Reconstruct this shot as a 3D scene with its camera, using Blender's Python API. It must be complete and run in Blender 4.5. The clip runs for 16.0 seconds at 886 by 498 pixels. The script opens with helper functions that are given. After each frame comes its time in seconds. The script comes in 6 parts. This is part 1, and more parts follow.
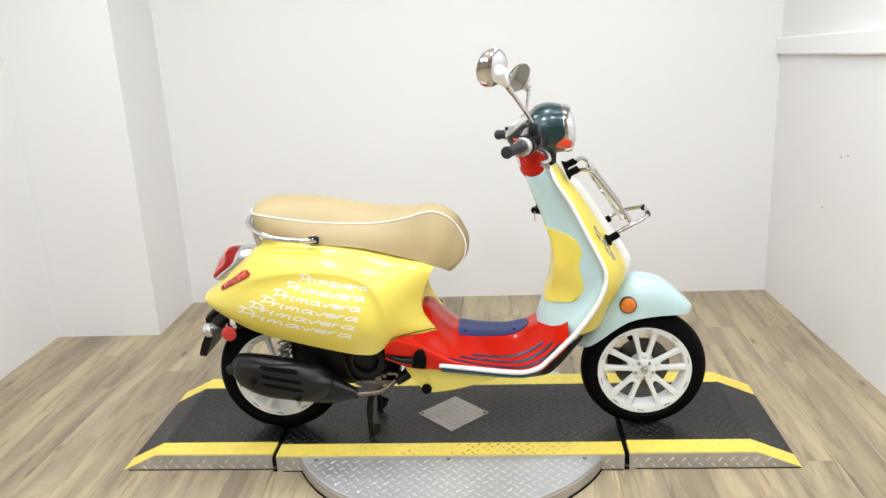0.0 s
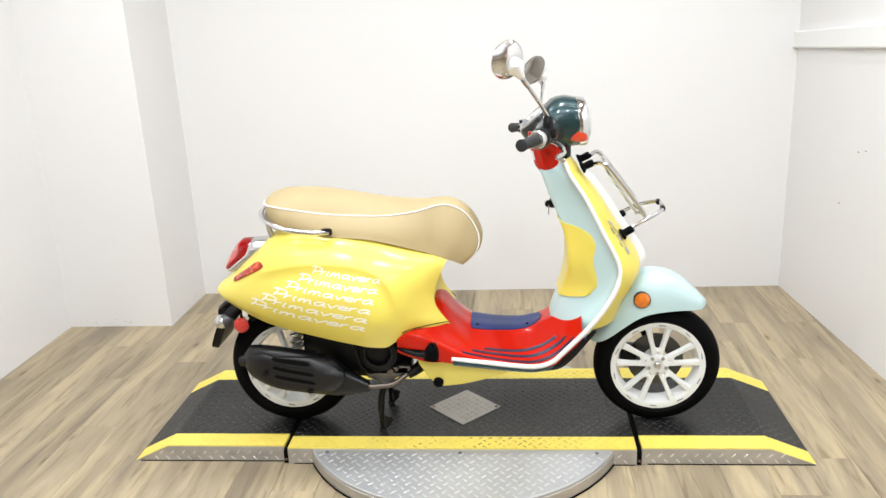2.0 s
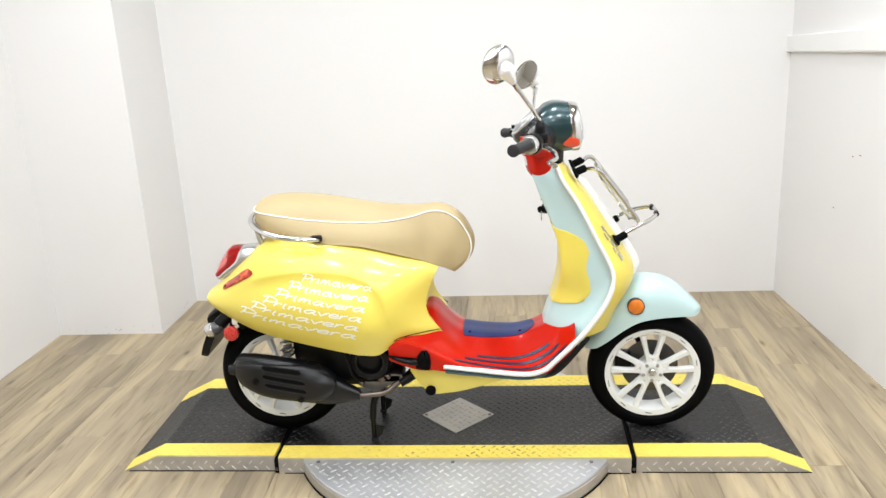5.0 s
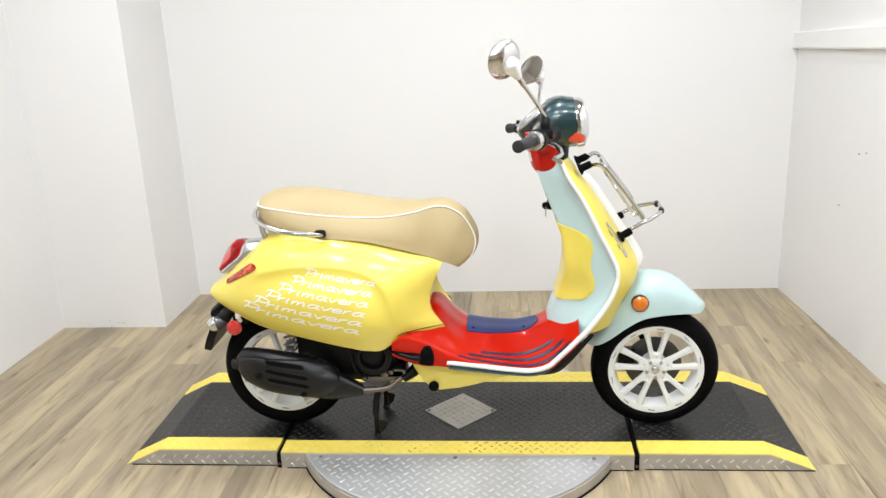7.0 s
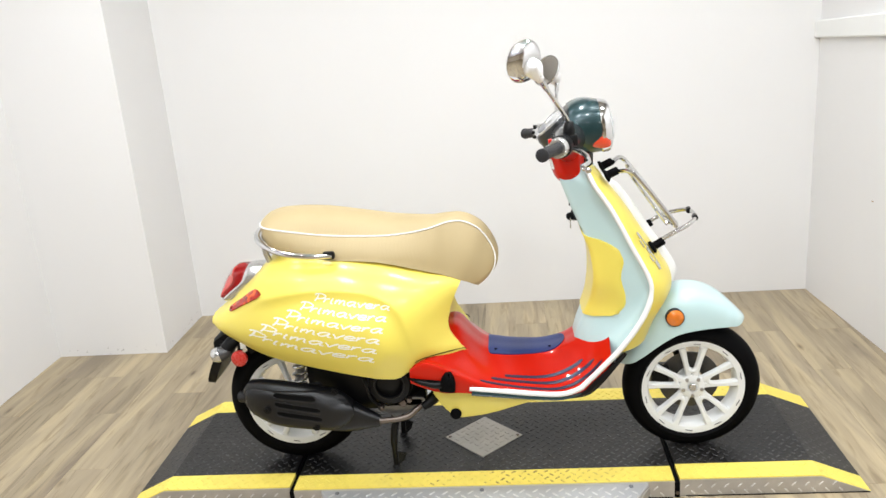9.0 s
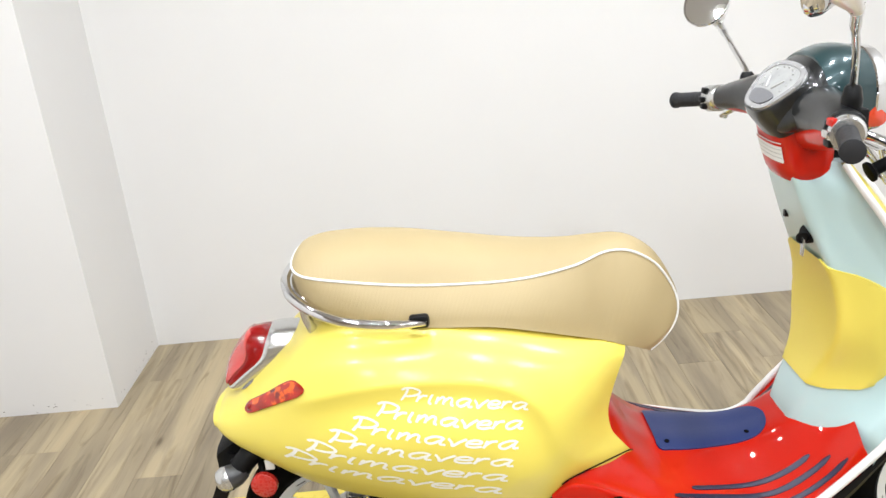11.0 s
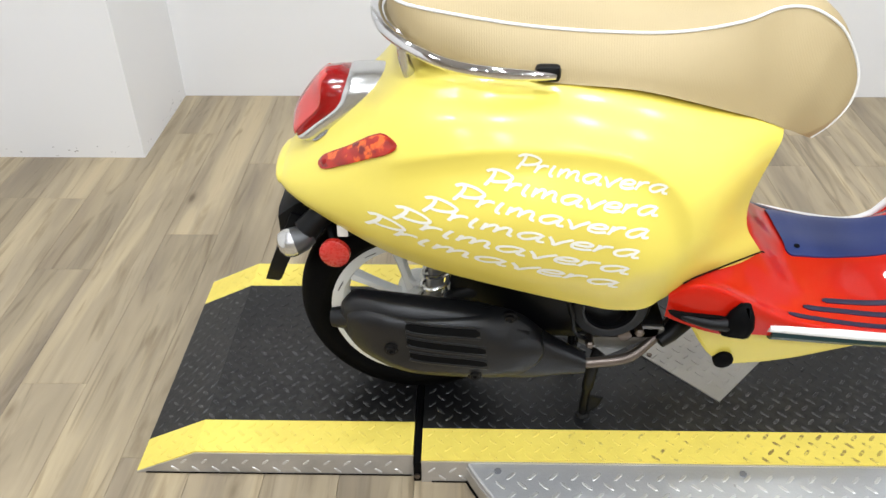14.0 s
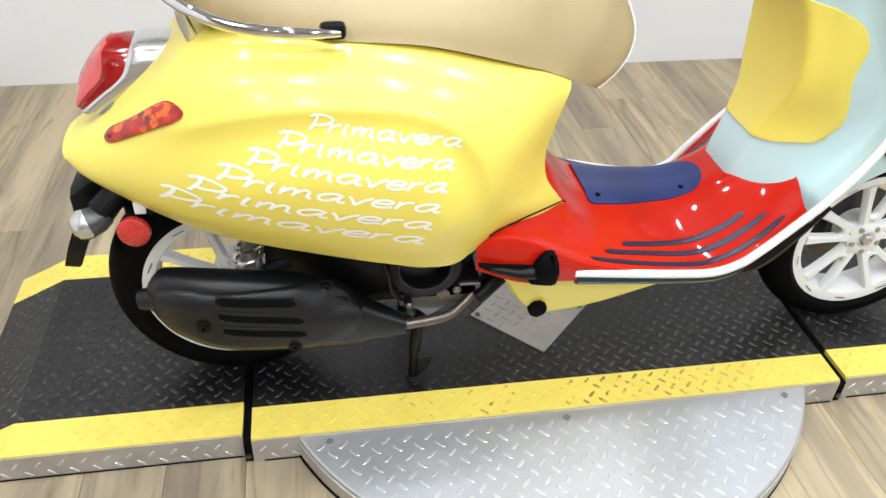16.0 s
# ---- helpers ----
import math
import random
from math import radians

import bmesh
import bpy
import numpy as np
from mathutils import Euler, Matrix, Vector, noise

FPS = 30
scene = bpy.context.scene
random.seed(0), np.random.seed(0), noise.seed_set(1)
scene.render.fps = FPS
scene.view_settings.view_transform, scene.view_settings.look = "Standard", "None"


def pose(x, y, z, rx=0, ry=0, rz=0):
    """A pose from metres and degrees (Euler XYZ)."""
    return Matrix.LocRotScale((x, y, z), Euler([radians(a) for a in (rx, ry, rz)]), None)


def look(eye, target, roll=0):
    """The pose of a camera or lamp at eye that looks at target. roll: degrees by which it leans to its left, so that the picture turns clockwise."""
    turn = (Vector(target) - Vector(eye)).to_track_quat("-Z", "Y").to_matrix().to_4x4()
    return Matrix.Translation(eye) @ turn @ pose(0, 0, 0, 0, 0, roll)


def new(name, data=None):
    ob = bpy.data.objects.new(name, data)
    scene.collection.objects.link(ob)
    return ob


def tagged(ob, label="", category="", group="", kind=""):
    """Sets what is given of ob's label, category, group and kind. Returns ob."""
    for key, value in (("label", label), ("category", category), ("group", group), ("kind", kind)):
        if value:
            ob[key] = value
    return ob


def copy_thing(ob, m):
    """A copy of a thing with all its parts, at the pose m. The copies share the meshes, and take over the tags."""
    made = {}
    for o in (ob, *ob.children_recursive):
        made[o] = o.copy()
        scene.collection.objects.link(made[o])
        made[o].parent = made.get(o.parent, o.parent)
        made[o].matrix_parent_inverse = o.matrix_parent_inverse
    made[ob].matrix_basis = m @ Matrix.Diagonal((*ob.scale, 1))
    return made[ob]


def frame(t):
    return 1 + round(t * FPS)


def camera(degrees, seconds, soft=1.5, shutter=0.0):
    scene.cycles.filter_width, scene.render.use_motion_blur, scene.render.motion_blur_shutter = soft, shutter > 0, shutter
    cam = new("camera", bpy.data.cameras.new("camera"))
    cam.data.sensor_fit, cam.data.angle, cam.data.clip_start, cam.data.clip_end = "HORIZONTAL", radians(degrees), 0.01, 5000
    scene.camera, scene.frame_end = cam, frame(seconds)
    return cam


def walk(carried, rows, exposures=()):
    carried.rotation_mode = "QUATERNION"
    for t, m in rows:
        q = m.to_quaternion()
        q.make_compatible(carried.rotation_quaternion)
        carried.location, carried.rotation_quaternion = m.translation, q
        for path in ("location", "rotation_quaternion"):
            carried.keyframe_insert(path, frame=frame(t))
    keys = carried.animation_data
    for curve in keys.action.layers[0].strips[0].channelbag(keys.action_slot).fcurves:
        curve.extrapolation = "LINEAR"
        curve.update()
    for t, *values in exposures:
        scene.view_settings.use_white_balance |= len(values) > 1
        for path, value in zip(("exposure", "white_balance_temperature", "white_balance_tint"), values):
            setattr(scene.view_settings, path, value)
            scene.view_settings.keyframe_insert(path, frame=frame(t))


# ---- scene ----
cam = camera(57.6, 16.0)
PATH = [
    (0, (0.185, -2.759, 1.561), (0.028, -0.848, 0.991), -2.9),
    (0.5, (0.17, -2.766, 1.559), (0.014, -0.854, 0.991), -2.6),
    (1, (0.183, -2.759, 1.562), (0.018, -0.851, 0.986), -2.8),
    (1.5, (0.179, -2.756, 1.557), (0.001, -0.849, 0.981), -2.8),
    (2, (0.175, -2.749, 1.558), (-0.008, -0.845, 0.973), -2.7),
    (2.5, (0.177, -2.741, 1.559), (0.017, -0.834, 0.976), -2.8),
    (3, (0.178, -2.729, 1.554), (0.007, -0.823, 0.973), -2.7),
    (3.5, (0.182, -2.72, 1.554), (0.005, -0.816, 0.97), -2.8),
    (4, (0.184, -2.717, 1.554), (0.017, -0.811, 0.971), -3.0),
    (4.5, (0.185, -2.719, 1.554), (0.017, -0.811, 0.982), -2.9),
    (7, (0.181, -2.711, 1.555), (0.002, -0.807, 0.969), -2.5),
    (7.5, (0.183, -2.711, 1.555), (0.023, -0.802, 0.98), -2.8),
    (8, (0.188, -2.722, 1.554), (0.01, -0.813, 0.985), -2.2),
    (8.2, (0.193, -2.715, 1.558), (-0.036, -0.815, 0.979), -3.5),
    (10.3, (-0.183, -1.884, 1.503), (-0.252, 0.026, 0.914), -6.4),
    (10.5, (-0.229, -1.784, 1.492), (-0.314, 0.112, 0.861), -5.6),
    (10.7, (-0.29, -1.686, 1.486), (-0.327, 0.206, 0.84), -5.7),
    (11, (-0.396, -1.523, 1.478), (-0.405, 0.347, 0.767), -5.1),
    (11.2, (-0.457, -1.421, 1.482), (-0.42, 0.46, 0.803), -5.6),
    (11.5, (-0.496, -1.302, 1.452), (-0.415, 0.543, 0.686), -4.4),
    (11.7, (-0.513, -1.244, 1.445), (-0.497, 0.586, 0.638), -4.7),
    (12, (-0.516, -1.206, 1.441), (-0.551, 0.619, 0.624), -4.5),
    (12.5, (-0.533, -1.195, 1.419), (-0.56, 0.613, 0.563), -4.0),
    (13, (-0.539, -1.231, 1.386), (-0.564, 0.53, 0.437), -3.5),
    (13.2, (-0.55, -1.239, 1.365), (-0.569, 0.494, 0.366), -2.2),
    (13.5, (-0.563, -1.264, 1.343), (-0.612, 0.414, 0.255), -1.1),
    (13.7, (-0.578, -1.283, 1.337), (-0.629, 0.38, 0.226), -0.4),
    (14, (-0.582, -1.3, 1.315), (-0.624, 0.324, 0.148), -0.5),
    (14.5, (-0.591, -1.327, 1.283), (-0.664, 0.244, 0.048), 0.7),
    (15, (-0.569, -1.332, 1.271), (-0.62, 0.245, 0.041), 1.2),
    (15.5, (-0.534, -1.336, 1.278), (-0.436, 0.263, 0.08), 2.0),
    (16, (-0.487, -1.325, 1.279), (-0.202, 0.259, 0.092), 2.1),
]

EXPOSURES = [(0, -0.28, 6420, 10), (2, -0.12, 6420, 10), (3.5, -0.08, 6420, 10), (7.5, -0.2, 6420, 10), (8.2, -0.18, 6420, 10), (10.5, -0.15, 6400, 10), (11.5, -0.20, 6360, 10), (12, -0.21, 6350, 10), (13, -0.27, 6300, 10), (13.5, -0.28, 6250, 10), (14, -0.21, 6200, 10), (16, -0.14, 6200, 10)]
walk(cam, [(t, look(eye, target, roll)) for t, eye, target, roll in PATH], EXPOSURES)

# ---- room sizes, in metres ----
LEFT, BACK, FRONT, HIGH = -2.19, 1.525, -8.0, 2.75   # side wall, far wall, wall behind the camera, ceiling
MOUTH, HALL = -1.7, 5.5                               # where the white bay opens into the hall, half width of the hall
DECK = 0.063                                          # top of the platform
CY = -0.036                                           # the scooter's middle plane


def right_wall(y):
    return 1.591 + (BACK - y) * 0.0645


# ---- light ----
world = bpy.data.worlds.new("World")
world.use_nodes = True
scene.world = world
world.node_tree.nodes["Background"].inputs[0].default_value = (0.9, 0.95, 1.0, 1)
world.node_tree.nodes["Background"].inputs[1].default_value = 0.02

LAMPS = [(x, y) for y in (-3.6, -2.35, -1.15, 0.05) for x in (-1.35, -0.45, 0.45, 1.2)] + [(x, y) for y in (-4.9, -6.7) for x in (-3.2, 0.0, 3.2)]
LAMP_WATTS = 14.8
for x, y in LAMPS:
    data = bpy.data.lights.new("lamp_light", "AREA")
    data.shape, data.size, data.energy, data.color = "DISK", 0.13, LAMP_WATTS, (0.932, 0.966, 1.0)
    new("lamp_light", data).matrix_world = pose(x, y, HIGH - 0.075)

# ---- materials ----


def nodes_of(name):
    m = bpy.data.materials.new(name)
    m.use_nodes = True
    return m, m.node_tree.nodes, m.node_tree.links, m.node_tree.nodes["Principled BSDF"]


def paint(name, colour, rough=0.4, metal=0.0, vary=0.06, scale=6.0, bump=0.0, bump_scale=60.0, coat=0.0, extra=None, rough_vary=0.08, stretch=(1, 1, 1)):
    """A surface with its colour and gloss varied at two scales and a fine relief."""
    m, n, l, b = nodes_of(name)
    co = n.new("ShaderNodeTexCoord")
    mp = n.new("ShaderNodeMapping")
    mp.inputs["Scale"].default_value = stretch
    l.new(co.outputs["Object"], mp.inputs["Vector"])
    big, fine = n.new("ShaderNodeTexNoise"), n.new("ShaderNodeTexNoise")
    big.inputs["Scale"].default_value, fine.inputs["Scale"].default_value = scale, bump_scale
    big.inputs["Detail"].default_value, fine.inputs["Detail"].default_value = 5, 4
    for t in (big, fine):
        l.new(mp.outputs["Vector"], t.inputs["Vector"])
    mix = n.new("ShaderNodeMix")
    mix.data_type = "RGBA"
    lo = [c * (1 - vary) for c in colour]
    hi = [min(1, c * (1 + vary)) for c in colour]
    mix.inputs["A"].default_value, mix.inputs["B"].default_value = (*lo, 1), (*hi, 1)
    l.new(big.outputs["Fac"], mix.inputs["Factor"])
    l.new(mix.outputs["Result"], b.inputs["Base Color"])
    rr = n.new("ShaderNodeMapRange")
    rr.inputs["To Min"].default_value, rr.inputs["To Max"].default_value = max(0.02, rough - rough_vary), min(1, rough + rough_vary)
    l.new(fine.outputs["Fac"], rr.inputs["Value"])
    l.new(rr.outputs["Result"], b.inputs["Roughness"])
    b.inputs["Metallic"].default_value = metal
    b.inputs["Coat Weight"].default_value = coat
    b.inputs["Coat Roughness"].default_value = 0.04
    if bump:
        bp = n.new("ShaderNodeBump")
        bp.inputs["Strength"].default_value, bp.inputs["Distance"].default_value = bump, 0.002
        l.new(fine.outputs["Fac"], bp.inputs["Height"])
        l.new(bp.outputs["Normal"], b.inputs["Normal"])
    for key, value in (extra or {}).items():
        b.inputs[key].default_value = value
    return m


def glow(name, colour, strength):
    m, n, l, b = nodes_of(name)
    b.inputs["Base Color"].default_value = (*colour, 1)
    b.inputs["Emission Color"].default_value, b.inputs["Emission Strength"].default_value = (*colour, 1), strength
    return m


WALL = paint("white_wall_paint", (0.76, 0.75, 0.74), 0.62, vary=0.025, scale=1.2, bump=0.12, bump_scale=220)
HALLWALL = paint("beige_brown_wall_paint", (0.76, 0.68, 0.56), 0.7, vary=0.06, scale=1.5, bump=0.12, bump_scale=200)
# ceiling is out of view; greyer than the walls to lower the fill light
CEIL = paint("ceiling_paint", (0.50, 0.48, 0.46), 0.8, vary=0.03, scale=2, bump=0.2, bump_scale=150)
YELLOW = paint("yellow_body_paint", (0.762, 0.632, 0.104), 0.42, vary=0.02, scale=4, coat=0.40, rough_vary=0.012, extra={"Specular IOR Level": 0.4, "Coat Roughness": 0.18})
RED = paint("red_gloss_paint", (0.48, 0.011, 0.003), 0.3, vary=0.03, scale=5, coat=0.55, rough_vary=0.012, extra={"Specular IOR Level": 0.05, "Coat Roughness": 0.025})
AQUA = paint("pale_blue_paint", (0.47, 0.63, 0.635), 0.30, vary=0.02, scale=5, coat=0.7, rough_vary=0.012)
GREEN = paint("dark_green_paint", (0.003, 0.030, 0.035), 0.34, metal=0.3, vary=0.08, scale=8, coat=0.8, rough_vary=0.012, extra={"Coat Roughness": 0.10})
# same navy rubber as the mat, darkened for the sheen the strips lack
SHADENAVY = paint("shaded_navy_rubber", (0.008, 0.007, 0.035), 0.36, vary=0.1, scale=14, bump=0.2, bump_scale=300)
NAVY = paint("navy_rubber", (0.011, 0.026, 0.125), 0.42, vary=0.08, scale=14, bump=0.2, bump_scale=300)
WHITE = paint("white_trim", (0.80, 0.80, 0.78), 0.35, vary=0.02, scale=9)
RIMWHITE = paint("white_rim_paint", (0.76, 0.77, 0.76), 0.35, vary=0.03, scale=12, coat=0.3)
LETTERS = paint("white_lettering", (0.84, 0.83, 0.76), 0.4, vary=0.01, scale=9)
GLOSSBLACK = paint("gloss_black_cover", (0.006, 0.007, 0.008), 0.35, vary=0.1, scale=8, coat=0.8, extra={"Specular IOR Level": 0.2})
BLACK = paint("black_plastic", (0.0028, 0.0028, 0.0032), 0.40, vary=0.15, scale=10, bump=0.15, bump_scale=400, extra={"Specular IOR Level": 0.22})
GRIP = paint("grey_black_grip_rubber", (0.020, 0.020, 0.022), 0.5, vary=0.2, scale=12, bump=0.2, bump_scale=200, extra={"Specular IOR Level": 0.3})
RUBBER = paint("black_rubber", (0.0025, 0.0025, 0.0028), 0.6, vary=0.2, scale=12, bump=0.2, bump_scale=200, extra={"Specular IOR Level": 0.05})
MUFF = paint("matt_black_heat_shield", (0.0055, 0.0057, 0.0065), 0.36, vary=0.12, scale=9, bump=0.25, bump_scale=350, extra={"Specular IOR Level": 0.40})
# near black, for the shade inside slots, gaps and recesses
HOLLOW = paint("hollow_shade_black", (0.002, 0.002, 0.002), 0.8, vary=0.1, extra={"Specular IOR Level": 0.1})
# cast metal, its colour taken near black for the shade under the body
ENGINE = paint("shaded_engine_metal", (0.012, 0.012, 0.0125), 0.5, metal=0.5, vary=0.2, scale=20, bump=0.3, bump_scale=250)
ALLOY = paint("bare_cast_alloy", (0.42, 0.41, 0.39), 0.42, metal=0.85, vary=0.15, scale=25, bump=0.2, bump_scale=180)
DULLALLOY = paint("dull_cast_alloy", (0.20, 0.195, 0.185), 0.40, metal=0.85, vary=0.2, scale=25, bump=0.2, bump_scale=180)
STEEL = paint("heat_tinted_steel", (0.17, 0.14, 0.12), 0.42, metal=1.0, vary=0.12, scale=18)
CHROME = paint("chrome", (0.70, 0.70, 0.71), 0.06, metal=1.0, vary=0.01, rough_vary=0.02)
BRIGHT = paint("bright_polished_metal", (0.85, 0.85, 0.85), 0.30, metal=0.7, vary=0.02)
RACKMETAL = paint("rack_chrome", (0.58, 0.58, 0.58), 0.12, metal=1.0, vary=0.03, rough_vary=0.02)
SATIN = paint("satin_silver", (0.62, 0.62, 0.61), 0.22, metal=0.9, vary=0.04)
MIRROR = paint("mirror_glass", (0.88, 0.88, 0.87), 0.03, metal=1.0, vary=0.0, rough_vary=0.01)
REFLECT = paint("red_reflector_lens", (0.50, 0.028, 0.020), 0.28, vary=0.25, scale=40, coat=0.3, bump=0.3, bump_scale=200)
REDLENS = paint("red_lens", (0.24, 0.003, 0.003), 0.12, vary=0.6, scale=24, coat=0.4, bump=0.25, bump_scale=120)
# the red lens again, paled by a painted-in reflection of the white wall
LITREDLENS = paint("lit_red_lens", (0.50, 0.055, 0.05), 0.18, vary=0.2, scale=30, coat=0.6)
INDLENS = paint("clear_red_lens", (0.34, 0.012, 0.003), 0.16, vary=0.9, scale=30, coat=0.3, bump=0.5, bump_scale=60, stretch=(0.5, 1, 1.6))
AMBER = paint("amber_lens", (0.68, 0.17, 0.004), 0.16, vary=0.35, scale=60, coat=1.0, bump=0.4, bump_scale=90)
ORANGE = paint("orange_lens", (0.62, 0.050, 0.014), 0.16, vary=0.12, scale=60, coat=1.0)
CLEAR = paint("clear_lens", (0.75, 0.78, 0.78), 0.08, vary=0.04, scale=40, coat=1.0, extra={"Transmission Weight": 0.35})
DIAL = paint("dial_glass", (0.34, 0.345, 0.34), 0.30, vary=0.35, scale=25, coat=1.0)
SOCKET = paint("dark_grey_socket", (0.06, 0.06, 0.063), 0.35, metal=0.3, coat=0.5)
LAMPGREY = paint("grey_lamp_housing", (0.50, 0.50, 0.505), 0.25, metal=0.6)
YELLOWLUG = paint("worn_yellow_lug", (0.76, 0.605, 0.108), 0.45, vary=0.12, scale=16)
GREY = paint("grey_print", (0.16, 0.16, 0.17), 0.5)
FAINT = paint("faint_print", (0.45, 0.44, 0.43), 0.6)
PAPER = paint("paper_tag", (0.75, 0.74, 0.72), 0.6, vary=0.03)
DISC = paint("brake_disc_steel", (0.11, 0.107, 0.104), 0.4, metal=1.0, vary=0.1, scale=40)
DECKBLACK = paint("worn_black_deck", (0.0045, 0.0045, 0.0049), 0.40, vary=0.6, scale=5, bump=0.3, bump_scale=120, extra={"Specular IOR Level": 0.48})
DECKLUG = paint("worn_black_lug", (0.026, 0.026, 0.028), 0.34, metal=0.35, vary=0.9, scale=4, bump=0.2, bump_scale=200)
DECKYELLOW = paint("yellow_deck_paint", (0.79, 0.635, 0.112), 0.5, vary=0.12, scale=16, bump=0.2, bump_scale=160)
PLATE = paint("bare_tread_plate", (0.50, 0.505, 0.515), 0.44, metal=0.6, vary=0.14, scale=8, bump=0.2, bump_scale=160)
# brownish dirt, plus the scooter's shade on the diamond put into the colour
DIAPLATE = paint("dirty_shaded_tread_plate", (0.46, 0.445, 0.42), 0.5, metal=0.6, vary=0.25, scale=12, bump=0.2, bump_scale=160)
PLATELUG = paint("polished_tread_lug", (0.70, 0.70, 0.69), 0.40, metal=0.8, vary=0.1, scale=14)
SIDEPLATE = paint("dull_side_plate", (0.47, 0.445, 0.41), 0.42, metal=0.55, vary=0.3, scale=14, bump=0.2, bump_scale=160)


def vinyl(name):
    """Seat cover: tan vinyl with a fine ribbed weave."""
    m, n, l, b = nodes_of(name)
    co = n.new("ShaderNodeTexCoord")
    wave, grain, big = n.new("ShaderNodeTexWave"), n.new("ShaderNodeTexNoise"), n.new("ShaderNodeTexNoise")
    wave.bands_direction = "X"
    wave.inputs["Scale"].default_value, wave.inputs["Distortion"].default_value = 130, 1.2
    grain.inputs["Scale"].default_value, big.inputs["Scale"].default_value = 420, 5
    for t in (wave, grain, big):
        l.new(co.outputs["Object"], t.inputs["Vector"])
    ramp = n.new("ShaderNodeMix")
    ramp.data_type = "RGBA"
    ramp.inputs["A"].default_value, ramp.inputs["B"].default_value = (0.385, 0.296, 0.150, 1), (0.440, 0.344, 0.180, 1)
    l.new(big.outputs["Fac"], ramp.inputs["Factor"])
    l.new(ramp.outputs["Result"], b.inputs["Base Color"])
    add = n.new("ShaderNodeMath")
    add.operation = "ADD"
    l.new(wave.outputs["Fac"], add.inputs[0])
    l.new(grain.outputs["Fac"], add.inputs[1])
    bp = n.new("ShaderNodeBump")
    bp.inputs["Strength"].default_value, bp.inputs["Distance"].default_value = 0.18, 0.001
    l.new(add.outputs[0], bp.inputs["Height"])
    l.new(bp.outputs["Normal"], b.inputs["Normal"])
    b.inputs["Roughness"].default_value = 0.58
    return m


VINYL = vinyl("tan_seat_vinyl")


def plank_material(name):
    """Vinyl planks: pale worn oak with grey streaks along the board, each board of its own tone."""
    m, n, l, b = nodes_of(name)
    co, info = n.new("ShaderNodeTexCoord"), n.new("ShaderNodeObjectInfo")
    shift = n.new("ShaderNodeVectorMath")
    shift.operation = "MULTIPLY_ADD"
    comb = n.new("ShaderNodeCombineXYZ")
    for k in range(3):
        l.new(info.outputs["Random"], comb.inputs[k])
    shift.inputs[1].default_value = (37.0, 53.0, 11.0)
    l.new(comb.outputs[0], shift.inputs[0])
    l.new(co.outputs["Object"], shift.inputs[2])

    def streak(scale, detail, stretch, distort):
        mp, t = n.new("ShaderNodeMapping"), n.new("ShaderNodeTexNoise")
        mp.inputs["Scale"].default_value = stretch
        t.inputs["Scale"].default_value, t.inputs["Detail"].default_value, t.inputs["Distortion"].default_value = scale, detail, distort
        l.new(shift.outputs[0], mp.inputs["Vector"])
        l.new(mp.outputs["Vector"], t.inputs["Vector"])
        return t.outputs["Fac"]

    wide, fine, blot, cream = streak(1.0, 4, (6, 0.7, 1), 0.8), streak(1.0, 6, (85, 3.0, 1), 0.4), streak(1.0, 6, (22, 2.0, 1), 2.0), streak(1.0, 5, (8, 0.8, 1), 1.3)

    def ramp(fac, stops):
        r = n.new("ShaderNodeValToRGB")
        while len(r.color_ramp.elements) < len(stops):
            r.color_ramp.elements.new(0.5)
        for e, (p, c) in zip(r.color_ramp.elements, stops):
            e.position, e.color = p, (*c, 1)
        l.new(fac, r.inputs["Fac"])
        return r.outputs["Color"]

    base = ramp(wide, [(0.30, (0.245, 0.197, 0.137)), (0.44, (0.330, 0.268, 0.177)), (0.58, (0.400, 0.325, 0.211)), (0.78, (0.315, 0.261, 0.183))])
    light = ramp(cream, [(0.42, (0.86, 0.855, 0.85)), (0.50, (0.96, 0.955, 0.95)), (0.57, (1.13, 1.12, 1.07)), (0.70, (1.18, 1.16, 1.09))])
    grain = ramp(fine, [(0.25, (0.90, 0.895, 0.885)), (0.55, (1, 1, 1))])
    spots = ramp(blot, [(0.30, (0.66, 0.63, 0.59)), (0.40, (0.86, 0.85, 0.83)), (0.47, (1, 1, 1))])
    knot_map, knot = n.new("ShaderNodeMapping"), n.new("ShaderNodeTexVoronoi")
    knot_map.inputs["Scale"].default_value = (7.0, 2.6, 1)
    knot.inputs["Scale"].default_value = 1.0
    l.new(shift.outputs[0], knot_map.inputs["Vector"])
    l.new(knot_map.outputs["Vector"], knot.inputs["Vector"])
    knots = ramp(knot.outputs["Distance"], [(0.03, (0.42, 0.38, 0.33)), (0.075, (0.80, 0.78, 0.75)), (0.12, (1, 1, 1))])
    tone = n.new("ShaderNodeMapRange")
    tone.inputs["To Min"].default_value, tone.inputs["To Max"].default_value = 0.90, 1.09
    l.new(info.outputs["Random"], tone.inputs["Value"])
    out = base
    for other in (light, grain, spots, knots, tone.outputs["Result"]):
        mul = n.new("ShaderNodeMix")
        mul.data_type, mul.blend_type = "RGBA", "MULTIPLY"
        mul.inputs["Factor"].default_value = 1
        l.new(out, mul.inputs["A"])
        l.new(other, mul.inputs["B"])
        out = mul.outputs["Result"]
    l.new(out, b.inputs["Base Color"])
    bp = n.new("ShaderNodeBump")
    bp.inputs["Strength"].default_value, bp.inputs["Distance"].default_value = 0.12, 0.001
    l.new(fine, bp.inputs["Height"])
    l.new(bp.outputs["Normal"], b.inputs["Normal"])
